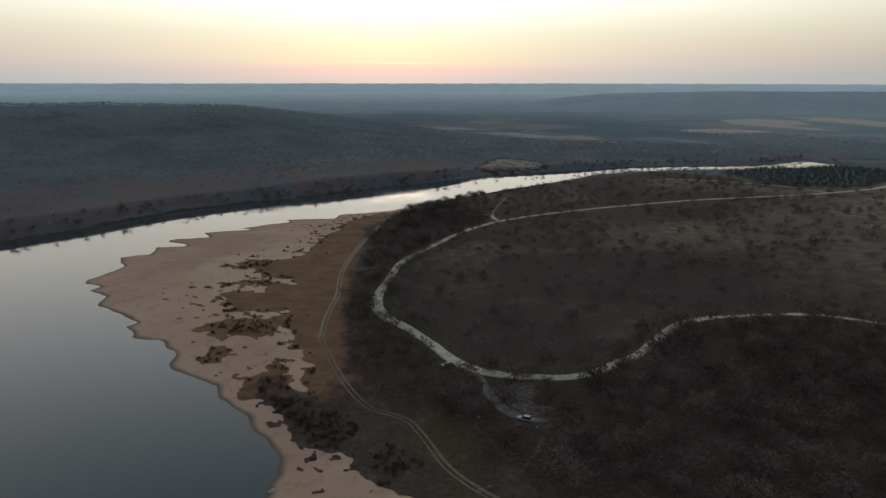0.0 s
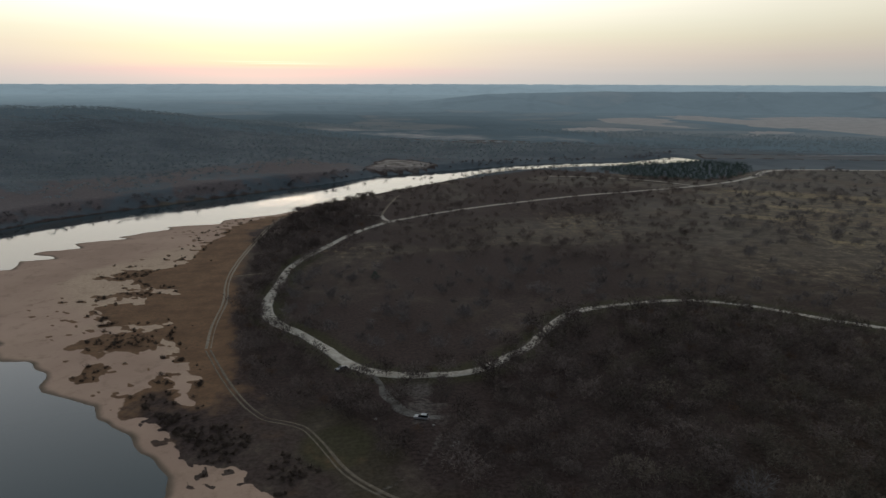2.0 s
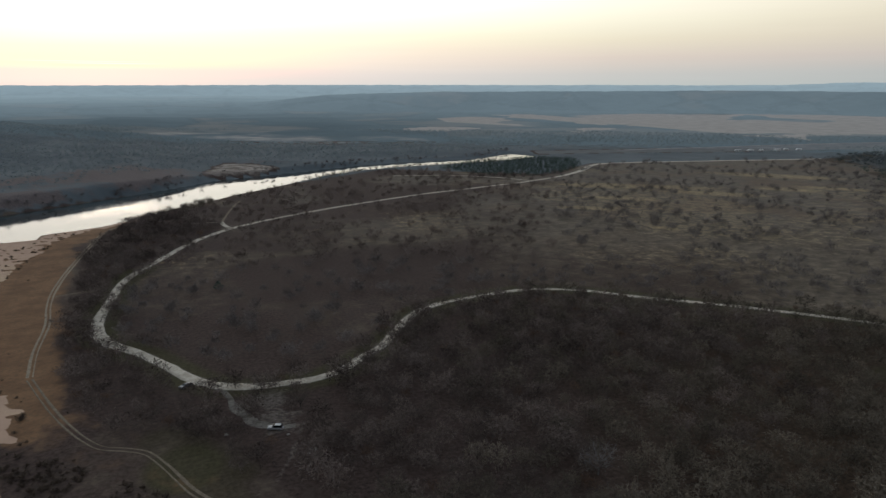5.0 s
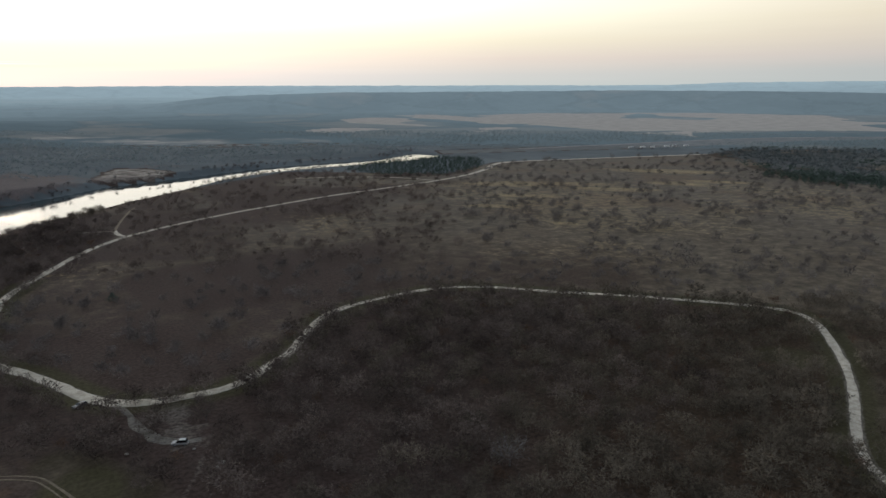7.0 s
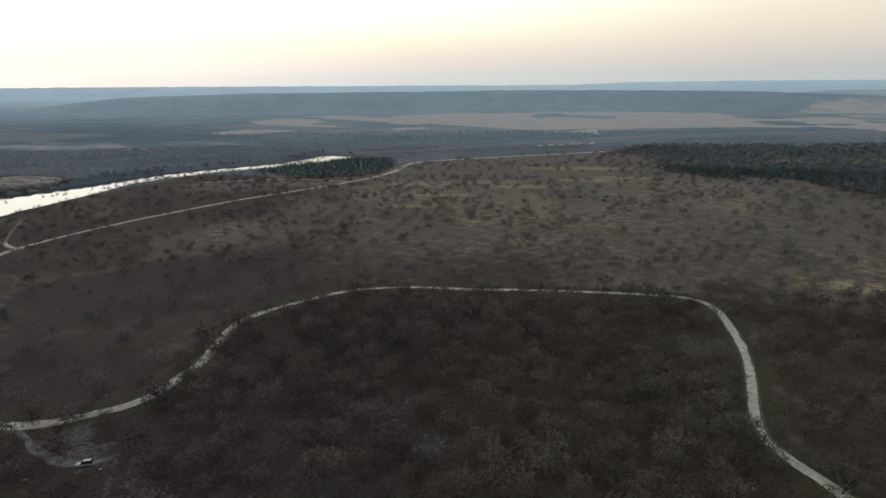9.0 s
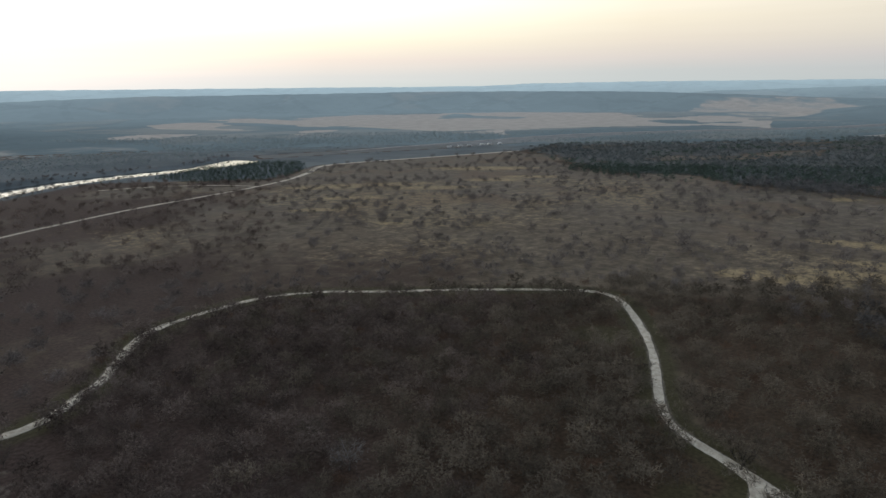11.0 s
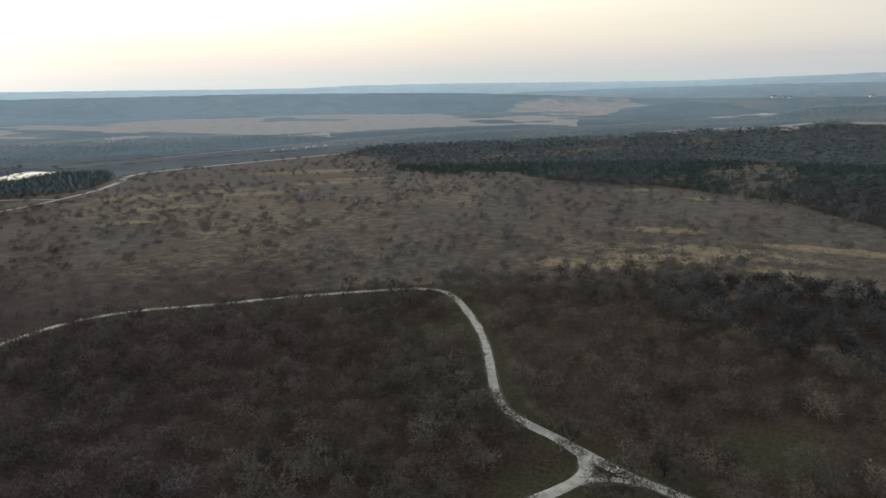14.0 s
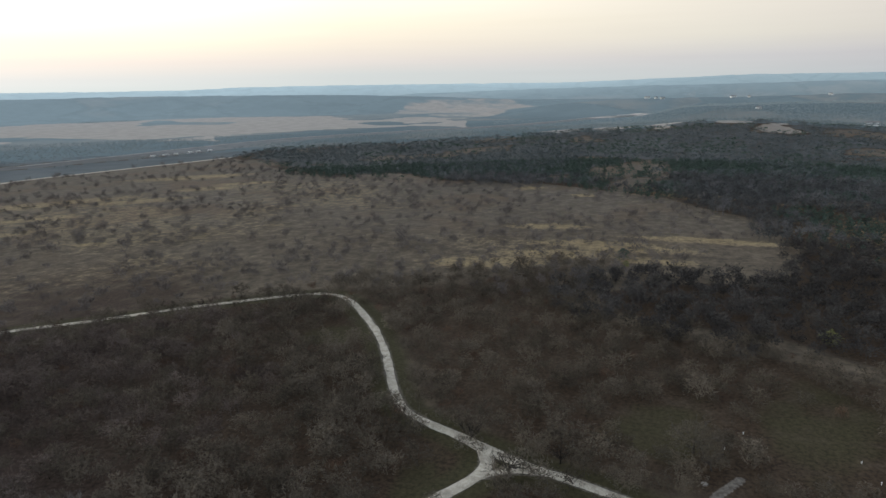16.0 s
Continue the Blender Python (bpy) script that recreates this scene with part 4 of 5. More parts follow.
def cedar_tree(seed, clumps, size, cone=0.6):
    """An evergreen one metre high: a stem and many ragged sprays."""
    rng = np.random.default_rng(seed)
    stem = tube([(0, 0, -0.02), (0, 0, 0.85)], [.03, .006], 3)
    z = rng.uniform(0.06, 1.0, clumps) ** 0.9
    lobes = 0.75 + 0.25 * np.sin(3 * rng.uniform(0, 6.3) + 9 * z)
    rad = (0.46 * (1 - z ** (1.3 + cone)) + 0.03) * lobes * rng.uniform(0.45, 1.1, clumps)
    a = rng.uniform(0, 6.283, clumps)
    base = np.stack([rad * np.cos(a), rad * np.sin(a), z], -1)
    w = np.stack([np.cos(a), np.sin(a), rng.uniform(-.3, .9, clumps)], -1) + rng.normal(0, 0.5, (clumps, 3))
    w /= np.linalg.norm(w, axis=1)[:, None]
    v, f = slivers(base - w * size * .5, w, rng.uniform(0.8, 1.5, clumps) * size, rng.uniform(0.7, 1.3, clumps) * size, rng, np.stack([np.cos(a), np.sin(a), z * 1.6 - .2], -1))
    return stem, (v, f)


def shrub(seed, stems, width, wide=0.8):
    rng = np.random.default_rng(seed)
    a, el = rng.uniform(0, 6.283, stems), rng.uniform(0.25, 1.5, stems)
    w = np.stack([np.cos(a) * np.cos(el), np.sin(a) * np.cos(el), np.sin(el)], -1)
    base = w * rng.uniform(0, 0.6, stems)[:, None] * (wide, wide, 0.8) + rng.normal(0, 0.12, (stems, 3)) * (1, 1, 0)
    base[:, 2] = np.abs(base[:, 2]) * 0.8
    w = w + rng.normal(0, .45, (stems, 3))
    w[:, 2] = np.abs(w[:, 2])
    return slivers(base, w, rng.uniform(0.25, 0.55, stems), rng.uniform(0.6, 1.4, stems) * width, rng)


def slim_crown(seed, n=20):
    """A far leafless crown: a stem and coarse sprays over a low dome."""
    rng = np.random.default_rng(seed)
    a, up = rng.uniform(0, 6.283, n), rng.uniform(-.2, 1, n)
    out = np.stack([np.cos(a) * np.sqrt(1 - up * up), np.sin(a) * np.sqrt(1 - up * up), up], -1)
    base = out * rng.uniform(0.3, 0.9, n)[:, None] * (.62, .62, .34) + (0, 0, .50)
    w = out * .25 + rng.normal(0, .7, (n, 3))
    w /= np.linalg.norm(w, axis=1)[:, None]
    crown = slivers(base, w, rng.uniform(.18, .34, n), rng.uniform(.09, .16, n), rng, out)
    return gather([crown, slivers(np.array([[0, 0, -.02]]), np.array([[0, 0, 1.0]]), [.6], [.06], rng)])


def scatter(box, spacing, keep, seed):
    """Jittered places in a box where keep(x, y) gives the chance."""
    rng = np.random.default_rng(seed)
    gx, gy = np.meshgrid(np.arange(box[0], box[2], spacing), np.arange(box[1], box[3], spacing), indexing="ij")
    x = gx.ravel() + rng.uniform(-.5, .5, gx.size) * spacing
    y = gy.ravel() + rng.uniform(-.5, .5, gx.size) * spacing
    ok = rng.uniform(0, 1, x.size) < keep(x, y)
    return x[ok], y[ok]


def plant(templates, x, y, low, high, seed, sink=0.0, bias=None):
    """Copies of template meshes at many places, joined: verts, faces, tint."""
    rng = np.random.default_rng(seed)
    z = height(x, y)
    kind = rng.integers(0, len(templates), len(x))
    vs, fs, ts, n = [], [], [], 0
    for k, (v, f) in enumerate(templates):
        idx = np.where(kind == k)[0]
        if not len(idx):
            continue
        a = rng.uniform(0, 6.283, len(idx))
        s = rng.uniform(low, high, len(idx))
        wide = s * rng.uniform(0.85, 1.2, len(idx))
        c, sn = np.cos(a), np.sin(a)
        px = (v[None, :, 0] * c[:, None] - v[None, :, 1] * sn[:, None]) * wide[:, None] + x[idx][:, None]
        py = (v[None, :, 0] * sn[:, None] + v[None, :, 1] * c[:, None]) * wide[:, None] + y[idx][:, None]
        pz = v[None, :, 2] * s[:, None] + z[idx][:, None] - sink
        vs.append(np.stack([px, py, pz], -1).reshape(-1, 3))
        fs.append((f[None] + (np.arange(len(idx)) * len(v))[:, None, None]).reshape(-1, 3) + n)
        tone = rng.normal(0.5, 0.32, len(idx)) + (bias(x[idx], y[idx]) if bias else 0)
        ts.append(np.repeat(np.clip(tone, 0, 1), len(v)))
        n += len(idx) * len(v)
    return np.concatenate(vs), np.concatenate(fs), np.concatenate(ts)


def stuff(name, templates, x, y, low, high, seed, material, label, category, bias=None):
    v, f, t = plant(templates, x, y, low, high, seed, bias=bias)
    ob = link_mesh(name, v, f, material, attrs=dict(tint=t))
    return tagged(ob, label, category, kind="stuff")


def clear_of_roads(x, y, gap=1.5):
    d = road_distance(x, y)
    d = np.minimum(d, line_distance(x, y, spline(TRACK, 8)) - 2)
    d = np.minimum(d, line_distance(x, y, TRACK_LINK) - 1.5)
    d = np.minimum(d, -inside_distance(x, y, CLEARING) - 0.5)
    d = np.minimum(d, line_distance(x, y, STEP_PATH) - 2)
    d = np.minimum(d, line_distance(x, y, LOT_LOOP) - 0.5)
    d = np.minimum(d, line_distance(x, y, FOOTPATH) - 0.5)
    return d > gap


def open_glade(x, y):
    v = np.ones_like(x)
    for cx, cy, rx, ry in GLADES:
        v = np.minimum(v, 0.12 + 0.88 * smooth(blob(x, y, cx, cy, rx, ry), 0.25, -0.15))
    return v


def brush_chance(x, y):
    """How thick the bare brush grows on the near plain."""
    r = np.hypot(x, y)
    thick = smooth(inside_distance(x, y, THICKET) + (fbm(x, y, 18, 80, 3) - 0.5) * 22 * (x < 40), -6, 6) * (0.72 + 0.4 * smooth(fbm(x, y, 45, 61), 0.35, 0.62))
    east = smooth(inside_distance(x, y, THICKET_EAST), -30, 5) * 0.6
    west = smooth(-line_distance(x, y, [(-25, 560), (-46, 420), (-38, 300), (-25, 225), (10, 195)]), -14, -6) * 0.5
    v = np.maximum(np.maximum(thick, east), west) * open_glade(x, y)
    v = v * (water_distance(x, y) > 6) * (inside_distance(x, y, EAST_WOOD) < 5) * clear_of_roads(x, y, 3.2)
    return np.where(inside_distance(x, y, SAND) > -4, 0, v)


NEAR = [bare_tree(100 + k, 6, 6, 640, .0170, 0.53 + 0.04 * (k % 3), 5, 0.75, 0.4) for k in range(8)]
BRUSH = [gather(bare_tree(200 + k, 4, 4, 380, .0290, 0.55, 3, 0.6, 0.6)) for k in range(8)]
MIDDLE = [gather(bare_tree(250 + k, 3, 3, 400, .029, 0.52, 3, 0.6, 1.0, 0.15)) for k in range(8)]
FAR_BARE = [gather(bare_tree(300 + k, 3, 2, 120, .075, 0.52, 3)) for k in range(6)]
PLAIN_TREE = [gather(bare_tree(370 + k, 3, 3, 240, .042, 0.56, 3, 0.6, 0.8, 0.15)) for k in range(8)]
PUFF = [gather(bare_tree(350 + k, 3, 3, 300, .046, 0.52, 3, 0.6, 0.5)) for k in range(8)]
CEDARS = [gather(cedar_tree(400 + k, 96, .118, (2.6, 3.4, 4.4)[k % 3])) for k in range(6)]
GROVE_CEDARS = [gather(cedar_tree(450 + k, 150, .088, 4.6)) for k in range(6)]
DISTANT = [slim_crown(550 + k) for k in range(8)]
FAR_CLUMP = [slim_crown(500 + k, 10) for k in range(8)]
SHRUBS = [shrub(600 + k, 46, .11) for k in range(6)]

HIDDEN_ROAD = ([(34, 225), (48, 227)], [(82, 259), (92, 272), (102, 283)])


def roadside_chance(x, y):
    """Trees that crowd two stretches of the gravel road."""
    d = np.minimum(line_distance(x, y, HIDDEN_ROAD[0]), line_distance(x, y, HIDDEN_ROAD[1]))
    main = line_distance(x, y, spline(MAIN_ROAD, 5))
    hug = (main > 3.1) * (main < 6.5) * (y < 480) * (x < 122) * smooth(fbm(x, y, 22, 72, 2), 0.42, 0.6) * 0.5
    loop = line_distance(x, y, spline(LOOP_ROAD, 5))
    hug = np.maximum(hug, (loop > 3.0) * (loop < 5.5) * smooth(fbm(x, y, 18, 81, 2), 0.46, 0.64) * 0.34)
    lot = (inside_distance(x, y, CLEARING) > -2) * (np.hypot(x - 24, y - 194.5) > 3.6) * 0.26
    return np.maximum(np.maximum((d < 7.5) * (d > 2.0) * 0.42, hug), lot) * (np.hypot(x - 0.5, y - 236) > 4)


rx_, ry_ = scatter((-50, 10, 292, 480), 3.4, roadside_chance, 70)
bx_, by_ = scatter((-70, -60, 420, 600), 6.3, brush_chance, 71)
bx_, by_ = np.concatenate([bx_, rx_]), np.concatenate([by_, ry_])
rr = np.hypot(bx_, by_)
order = np.argsort(rr)
near_i, rest_i = order[:300], order[300:]
ru = lattice(np.floor(bx_ * 3), np.floor(by_ * 3), 9)[rest_i] < 0.10
russet_i, rest_i = rest_i[ru], rest_i[~ru]
stuff("russet_brush", BRUSH, bx_[russet_i], by_[russet_i], 2.6, 5.0, 67, RUSSET, "low shrubs holding russet dead leaves", "brush")
west_i = np.arctan2(bx_[rest_i], by_[rest_i]) + (fbm(bx_[rest_i], by_[rest_i], 60, 79, 3) - 0.5) * 0.6 + (lattice(np.floor(bx_[rest_i] * 5), np.floor(by_[rest_i] * 5), 4) - 0.5) * 0.7 < 0.62
stuff("brush", BRUSH, bx_[rest_i[west_i]], by_[rest_i[west_i]], 4.6, 9.2, 64, PLUM_TWIG, "dense leafless plum-grey brush and small trees", "brush",
      bias=lambda x, y: (fbm(x, y, 40, 68, 3) - 0.5) * 0.9 + 0.1 * smooth(y, 225, 300))
rest_i = rest_i[~west_i]
# tint drops towards the east: lens-edge darkening put into twig colour
stuff("brush", BRUSH, bx_[rest_i], by_[rest_i], 4.6, 9.2, 72, TWIG, "dense leafless grey-brown brush and small trees", "brush",
      bias=lambda x, y: (fbm(x, y, 55, 68, 3) - 0.5) * 0.8 - 0.22 * smooth(np.arctan2(x, y), 1.15, 1.4))


def savanna_chance(x, y):
    r = np.hypot(x, y)
    v = 0.20 + 0.9 * smooth(fbm(x, y, 60, 63, 3), 0.47, 0.68)
    inside = (inside_distance(x, y, PLAIN) > 0) & (inside_distance(x, y, EAST_WOOD) < 0) & (inside_distance(x, y, CEDAR_WOOD) < 0) & (inside_distance(x, y, THICKET) < 0)
    v = np.maximum(v, 0.42 * (1 - smooth(r, 330, 480)))
    thin = 0.52 - 0.2 * smooth(r, 550, 850)
    v = np.maximum(v, 0.75 * smooth(np.arctan2(x, y), 0.95, 1.15) * smooth(fbm(x, y, 40, 93, 2), 0.36, 0.6))
    west = 1 - smooth(np.arctan2(x, y), 0.35, 0.75)
    v = np.maximum(v, 1.1 * west * smooth(fbm(x, y, 45, 77, 3), 0.25, 0.6))
    skirt = inside_distance(x, y, EAST_WOOD)
    v = np.maximum(v, 0.75 * smooth(skirt, -70, -8))
    roadside = 0.5 * (1 - smooth(np.abs(road_distance(x, y) - 4), 1, 5)) * (r < 420)
    return np.maximum(v * thin, roadside) * inside * clear_of_roads(x, y, 2.0) * (water_distance(x, y) > 25)


sx, sy = scatter((-60, -40, 900, 850), 9.2, savanna_chance, 73)
close = np.hypot(sx, sy) < 390
west_ = ~close & (np.arctan2(sx, sy) < 0.55)
stuff("scattered_tree", PLAIN_TREE, sx[west_], sy[west_], 3.8, 8.0, 62, PLUM_TWIG, "leafless plum-grey trees over the far plain", "trees", bias=lambda x, y: 0.3 + 0 * x)
east_ = ~close & ~west_
stuff("scattered_tree", PLAIN_TREE, sx[east_], sy[east_], 3.6, 8.4, 65, DARK_TWIG, "leafless trees scattered over the far plain", "trees")
stuff("scattered_tree", MIDDLE, sx[close], sy[close], 3.8, 8.2, 74, DARK_TWIG, "scattered leafless trees standing in dry grass", "trees")


def bank_chance(x, y):
    w = water_distance(x, y)
    near_side = inside_distance(x, y, FAR_SIDE) < -8
    strip = smooth(w, 2, 5) * (1 - smooth(w, 16, 34)) * (y > 570) * (x > -30) * (x < 430) * near_side
    return strip * 0.9 * clear_of_roads(x, y, 1)


tx, ty = scatter((-40, 560, 440, 900), 5.2, bank_chance, 75)
tall = tx < 40
stuff("bank_tree", MIDDLE, tx[tall], ty[tall], 4.0, 7.0, 76, TWIG, "leafless trees lining the river bank", "trees")
low_ = ~tall & (lattice(np.floor(tx), np.floor(ty), 5) < 0.6)
stuff("bank_tree", FAR_BARE, tx[low_], ty[low_], 1.8, 4.4, 69, TWIG, "low leafless brush along the river bank", "trees")


def wood_chance(x, y, green=False):
    d = inside_distance(x, y, EAST_WOOD) + (fbm(x, y, 60, 69, 3) - 0.5) * 70
    r = np.hypot(x, y)
    ever = smooth(fbm(x, y, 110, 65, 3) + 0.20 * smooth(y, 120, 420) + 0.06 * smooth(x, 500, 900) - 0.14 * smooth(-r, -520, -330), 0.46, 0.57)
    gaps = 1 - 0.8 * smooth(fbm(x, y, 90, 66, 3), 0.60, 0.68) * smooth(r, 560, 700)
    return smooth(d, -6, 6) * gaps * (ever * 0.85 if green else 1 - 0.8 * ever) * (np.degrees(np.arctan2(x, y)) < 112)


ex, ey = scatter((240, -500, 900, 720), 7.7, lambda x, y: wood_chance(x, y) * (np.hypot(x, y) < 760), 77)
near_e = np.hypot(ex, ey) < 480
# eastern crowns tinted darker, imitating the lens's dim edge
stuff("woodland", PUFF, ex[near_e], ey[near_e], 5.6, 9.4, 78, SHADE_TWIG, "leafless winter woodland with rounded grey crowns", "woodland", bias=lambda x, y: (fbm(x, y, 40, 70, 3) - 0.5) * 0.9 - 0.25 * smooth(np.arctan2(x, y), 1.32, 1.52))
stuff("woodland", FAR_BARE, ex[~near_e], ey[~near_e], 6.5, 10.0, 79, WOOD_TWIG, "leafless winter woodland on a low rise", "woodland", bias=lambda x, y: (fbm(x, y, 70, 71, 3) - 0.5) * 1.1 - 0.3 * smooth(np.arctan2(x, y), 1.32, 1.52))
gx_, gy_ = scatter((240, -500, 1000, 760), 6.2, lambda x, y: wood_chance(x, y, True) * (np.hypot(x, y) < 900), 80)
stuff("cedar_grove", CEDARS, gx_, gy_, 4.0, 6.5, 81, CEDAR, "dark green cedars mixed into bare woodland", "trees")
cx_, cy_ = scatter((320, 690, 560, 910), 5.6, lambda x, y: smooth(inside_distance(x, y, CEDAR_WOOD), -2, 6) * (water_distance(x, y) > 5) * clear_of_roads(x, y, 2), 82)
stuff("cedar_grove", GROVE_CEDARS, cx_, cy_, 3.0, 4.8, 83, CEDAR, "dense dark green cedar grove beside the road", "trees")


def far_chance(x, y):
    r = np.hypot(x, y)
    az = np.degrees(np.arctan2(x, y))
    w = water_distance(x, y)
    far_side = inside_distance(x, y, FAR_SIDE)
    hedge = np.zeros_like(x)
    v = np.where(far_side > 0, 0.12 + 0.78 * smooth(far_side + (fbm(x, y, 70, 94, 3) - 0.5) * 160, 20, 90), 0.0)
    v = v * np.where((x > -120) & (far_side > 0), smooth(far_side, 20, 60), 1)
    v = np.maximum(v, smooth(inside_distance(x, y, EAST_WOOD), 0, 20) * (r > 730) * (1 - 0.6 * smooth(fbm(x, y, 90, 66, 3), 0.58, 0.66)))
    v = np.maximum(v, smooth(r, 1250, 1320) * (0.25 + 0.75 * smooth(fbm(x, y, 210, 67, 3), 0.40, 0.55)))
    belt = line_distance(x, y, [(520, 1130), (670, 1120), (867, 1130), (1133, 1060), (1273, 985), (1527, 960)])
    v = np.maximum(v, 1 - smooth(belt, 38, 70))
    belt = line_distance(x, y, [(330, 985), (560, 1010), (690, 985), (1000, 960), (1200, 930), (1500, 830)])
    v = np.maximum(v, 0.8 * (1 - smooth(belt, 12, 26)))
    belt = line_distance(x, y, [(600, 860), (740, 845), (860, 800), (1000, 770)])
    v = np.maximum(v, 0.14 * (1 - smooth(belt, 8, 22)))
    for line in ([(870, 1790), (1050, 1850), (1180, 1815)], [(1560, 1780), (1640, 1730)], [(1250, 1600), (1330, 1560)]):
        hedge = np.maximum(hedge, 1 - smooth(line_distance(x, y, line), 16, 34))
    for poly in (BIG_FIELD, BEND_FIELD, MID_FIELD, WHITE_BAR):
        v = v * (1 - smooth(inside_distance(x, y, poly), -20, 5))
    v = v * (1 - 0.97 * smooth(inside_distance(x, y, CHANNEL), -12, 0))
    v = np.maximum(v, hedge)
    for cx, cy, rx, ry in LAWNS:
        v = v * (1 - smooth(blob(x, y, cx, cy, rx, ry), -0.1, 0.2))
    lots = (fbm(x, y, 240, 51, 2) > 0.62) & (fbm(x, y, 700, 52, 2) > 0.5) & (r > 1500) & (az < 70)
    return v * (w > 3) * ~lots * (az > -44) * (az < 113) * (r < np.where(az > 72, 2080, 1620)) * (r > 450)


fx_, fy_ = scatter((-1700, -700, 2560, 2560), 9.6, lambda x, y: far_chance(x, y), 84)
rf = np.hypot(fx_, fy_)
e_ = inside_distance(fx_, fy_, EAST_WOOD) > -10
green_ = e_ & (fbm(fx_, fy_, 70, 64, 3) > 0.53) & (rf < 1260)
grey_ = e_ & ~green_ & (rf < 1260)
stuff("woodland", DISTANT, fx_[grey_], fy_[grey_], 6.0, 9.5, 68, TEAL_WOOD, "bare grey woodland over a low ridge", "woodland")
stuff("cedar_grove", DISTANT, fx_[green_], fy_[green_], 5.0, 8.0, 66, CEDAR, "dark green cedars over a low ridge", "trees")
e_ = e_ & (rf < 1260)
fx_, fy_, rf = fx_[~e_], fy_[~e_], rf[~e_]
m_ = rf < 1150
near_woods = stuff("far_woods", DISTANT, fx_[m_], fy_[m_], 4.0, 6.8, 85, HAZED_WOOD, "winter woods across the river, grey haze painted in", "woodland")
far_woods = stuff("far_woods", FAR_CLUMP, fx_[~m_], fy_[~m_], 5.0, 8.5, 86, HAZED_WOOD, "far winter woods, blue-grey haze painted in", "woodland")
hx_, hy_ = scatter((-420, 280, 520, 1000), 4.8, lambda x, y: (inside_distance(x, y, FAR_SIDE) > 1) * (inside_distance(x, y, FAR_SIDE) < 10) * (0.25 + 0.55 * smooth(fbm(x, y, 35, 89, 2), 0.42, 0.6)) * (1 - 0.75 * smooth(inside_distance(x, y, WHITE_BAR), -12, -4)), 87)
stuff("bank_tree", FAR_BARE, hx_, hy_, 2.6, 6.2, 88, BANK_TWIG, "bare trees crowding the steep far river bank", "trees")
# more haze is painted into the woods the farther they stand
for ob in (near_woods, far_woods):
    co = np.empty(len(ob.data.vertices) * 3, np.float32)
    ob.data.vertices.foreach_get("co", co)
    ob.data.attributes.new("haze_paint", "FLOAT", "POINT").data.foreach_set("value", smooth(np.hypot(co[0::3], co[1::3]), 700, 2500).astype(np.float32))


# ---- scrub on the sand bar ----
def scrub_chance(x, y):
    g = grass_clumps(x, y)
    inside = inside_distance(x, y, SAND) > 0
    strip = inside_distance(x, y, BROWN) > 2
    dark = smooth(-line_distance(x, y, [(-61, 224), (-53, 210), (-39, 192), (-27, 180), (-15, 168)]), -11, -4) * smooth(fbm(x, y, 12, 60, 4), 0.66, 0.46)
    return np.where(inside, smooth(g, 0.05, 0.5) * np.maximum(0.42, 0.8 * dark), strip * np.maximum(0.002, 0.8 * dark)) * (line_distance(x, y, spline(TRACK, 8)) > 2.5) * (water_distance(x, y) > 8)


qx, qy = scatter((-130, 140, 10, 560), 1.6, scrub_chance, 90)
stuff("scrub", SHRUBS, qx, qy, 0.5, 2.1, 91, SCRUB, "low dry scrub and dead grass tufts on sand", "scrub")

# ---- single trees ----
near_meshes = []
for k, ((wv, wf), (tv, tf)) in enumerate(NEAR):
    root = new("bare_tree")
    tagged(root, "leafless grey-brown brush tree with fine twigs", "tree", "bare trees in the brush")
    link_mesh("trunk", wv, wf, BARK, root)
    link_mesh("crown", tv, tf, TWIG, root, attrs=dict(tint=np.full(len(tv), (0.15, 0.42, 0.3, 0.52, 0.36, 0.2, 0.46, 0.3)[k])))
    near_meshes.append(root)
tree_rng = np.random.default_rng(5)
tree_z = height(bx_[near_i], by_[near_i])
for n_, i in enumerate(near_i):
    k = n_ % 8
    s = tree_rng.uniform(5.0, 8.4)
    m = pose(bx_[i], by_[i], tree_z[n_], 0, 0, tree_rng.uniform(0, 360)) @ Matrix.Diagonal((s * tree_rng.uniform(.9, 1.2), s * tree_rng.uniform(.9, 1.2), s, 1))
    if n_ < 8:
        near_meshes[k].matrix_basis = m
    else:
        o = copy_thing(near_meshes[k], m)
        o.matrix_basis = m


DARK_BARK = varied("dark bark", (0.016, 0.014, 0.013), (0.040, 0.035, 0.032), 1.5, 0.9)


def lone_tree(x, y, h, seed, twig_material, label, wood_material=None, limbs=8, twigs=420, wide=1.1, width=.009, thick=1.0):
    (wv, wf), (tv, tf) = bare_tree(seed, limbs, 8, twigs, width, 0.55, 5, thick)
    root = tagged(new("bare_tree"), label, "tree")
    link_mesh("trunk", wv, wf, wood_material or BARK, root)
    link_mesh("crown", tv, tf, twig_material, root, attrs=dict(tint=np.full(len(tv), 0.4)))
    z = float(height(np.array([x]), np.array([y]))[0])
    root.matrix_basis = pose(x, y, z, 0, 0, seed * 40) @ Matrix.Diagonal((h * wide, h * wide, h, 1))


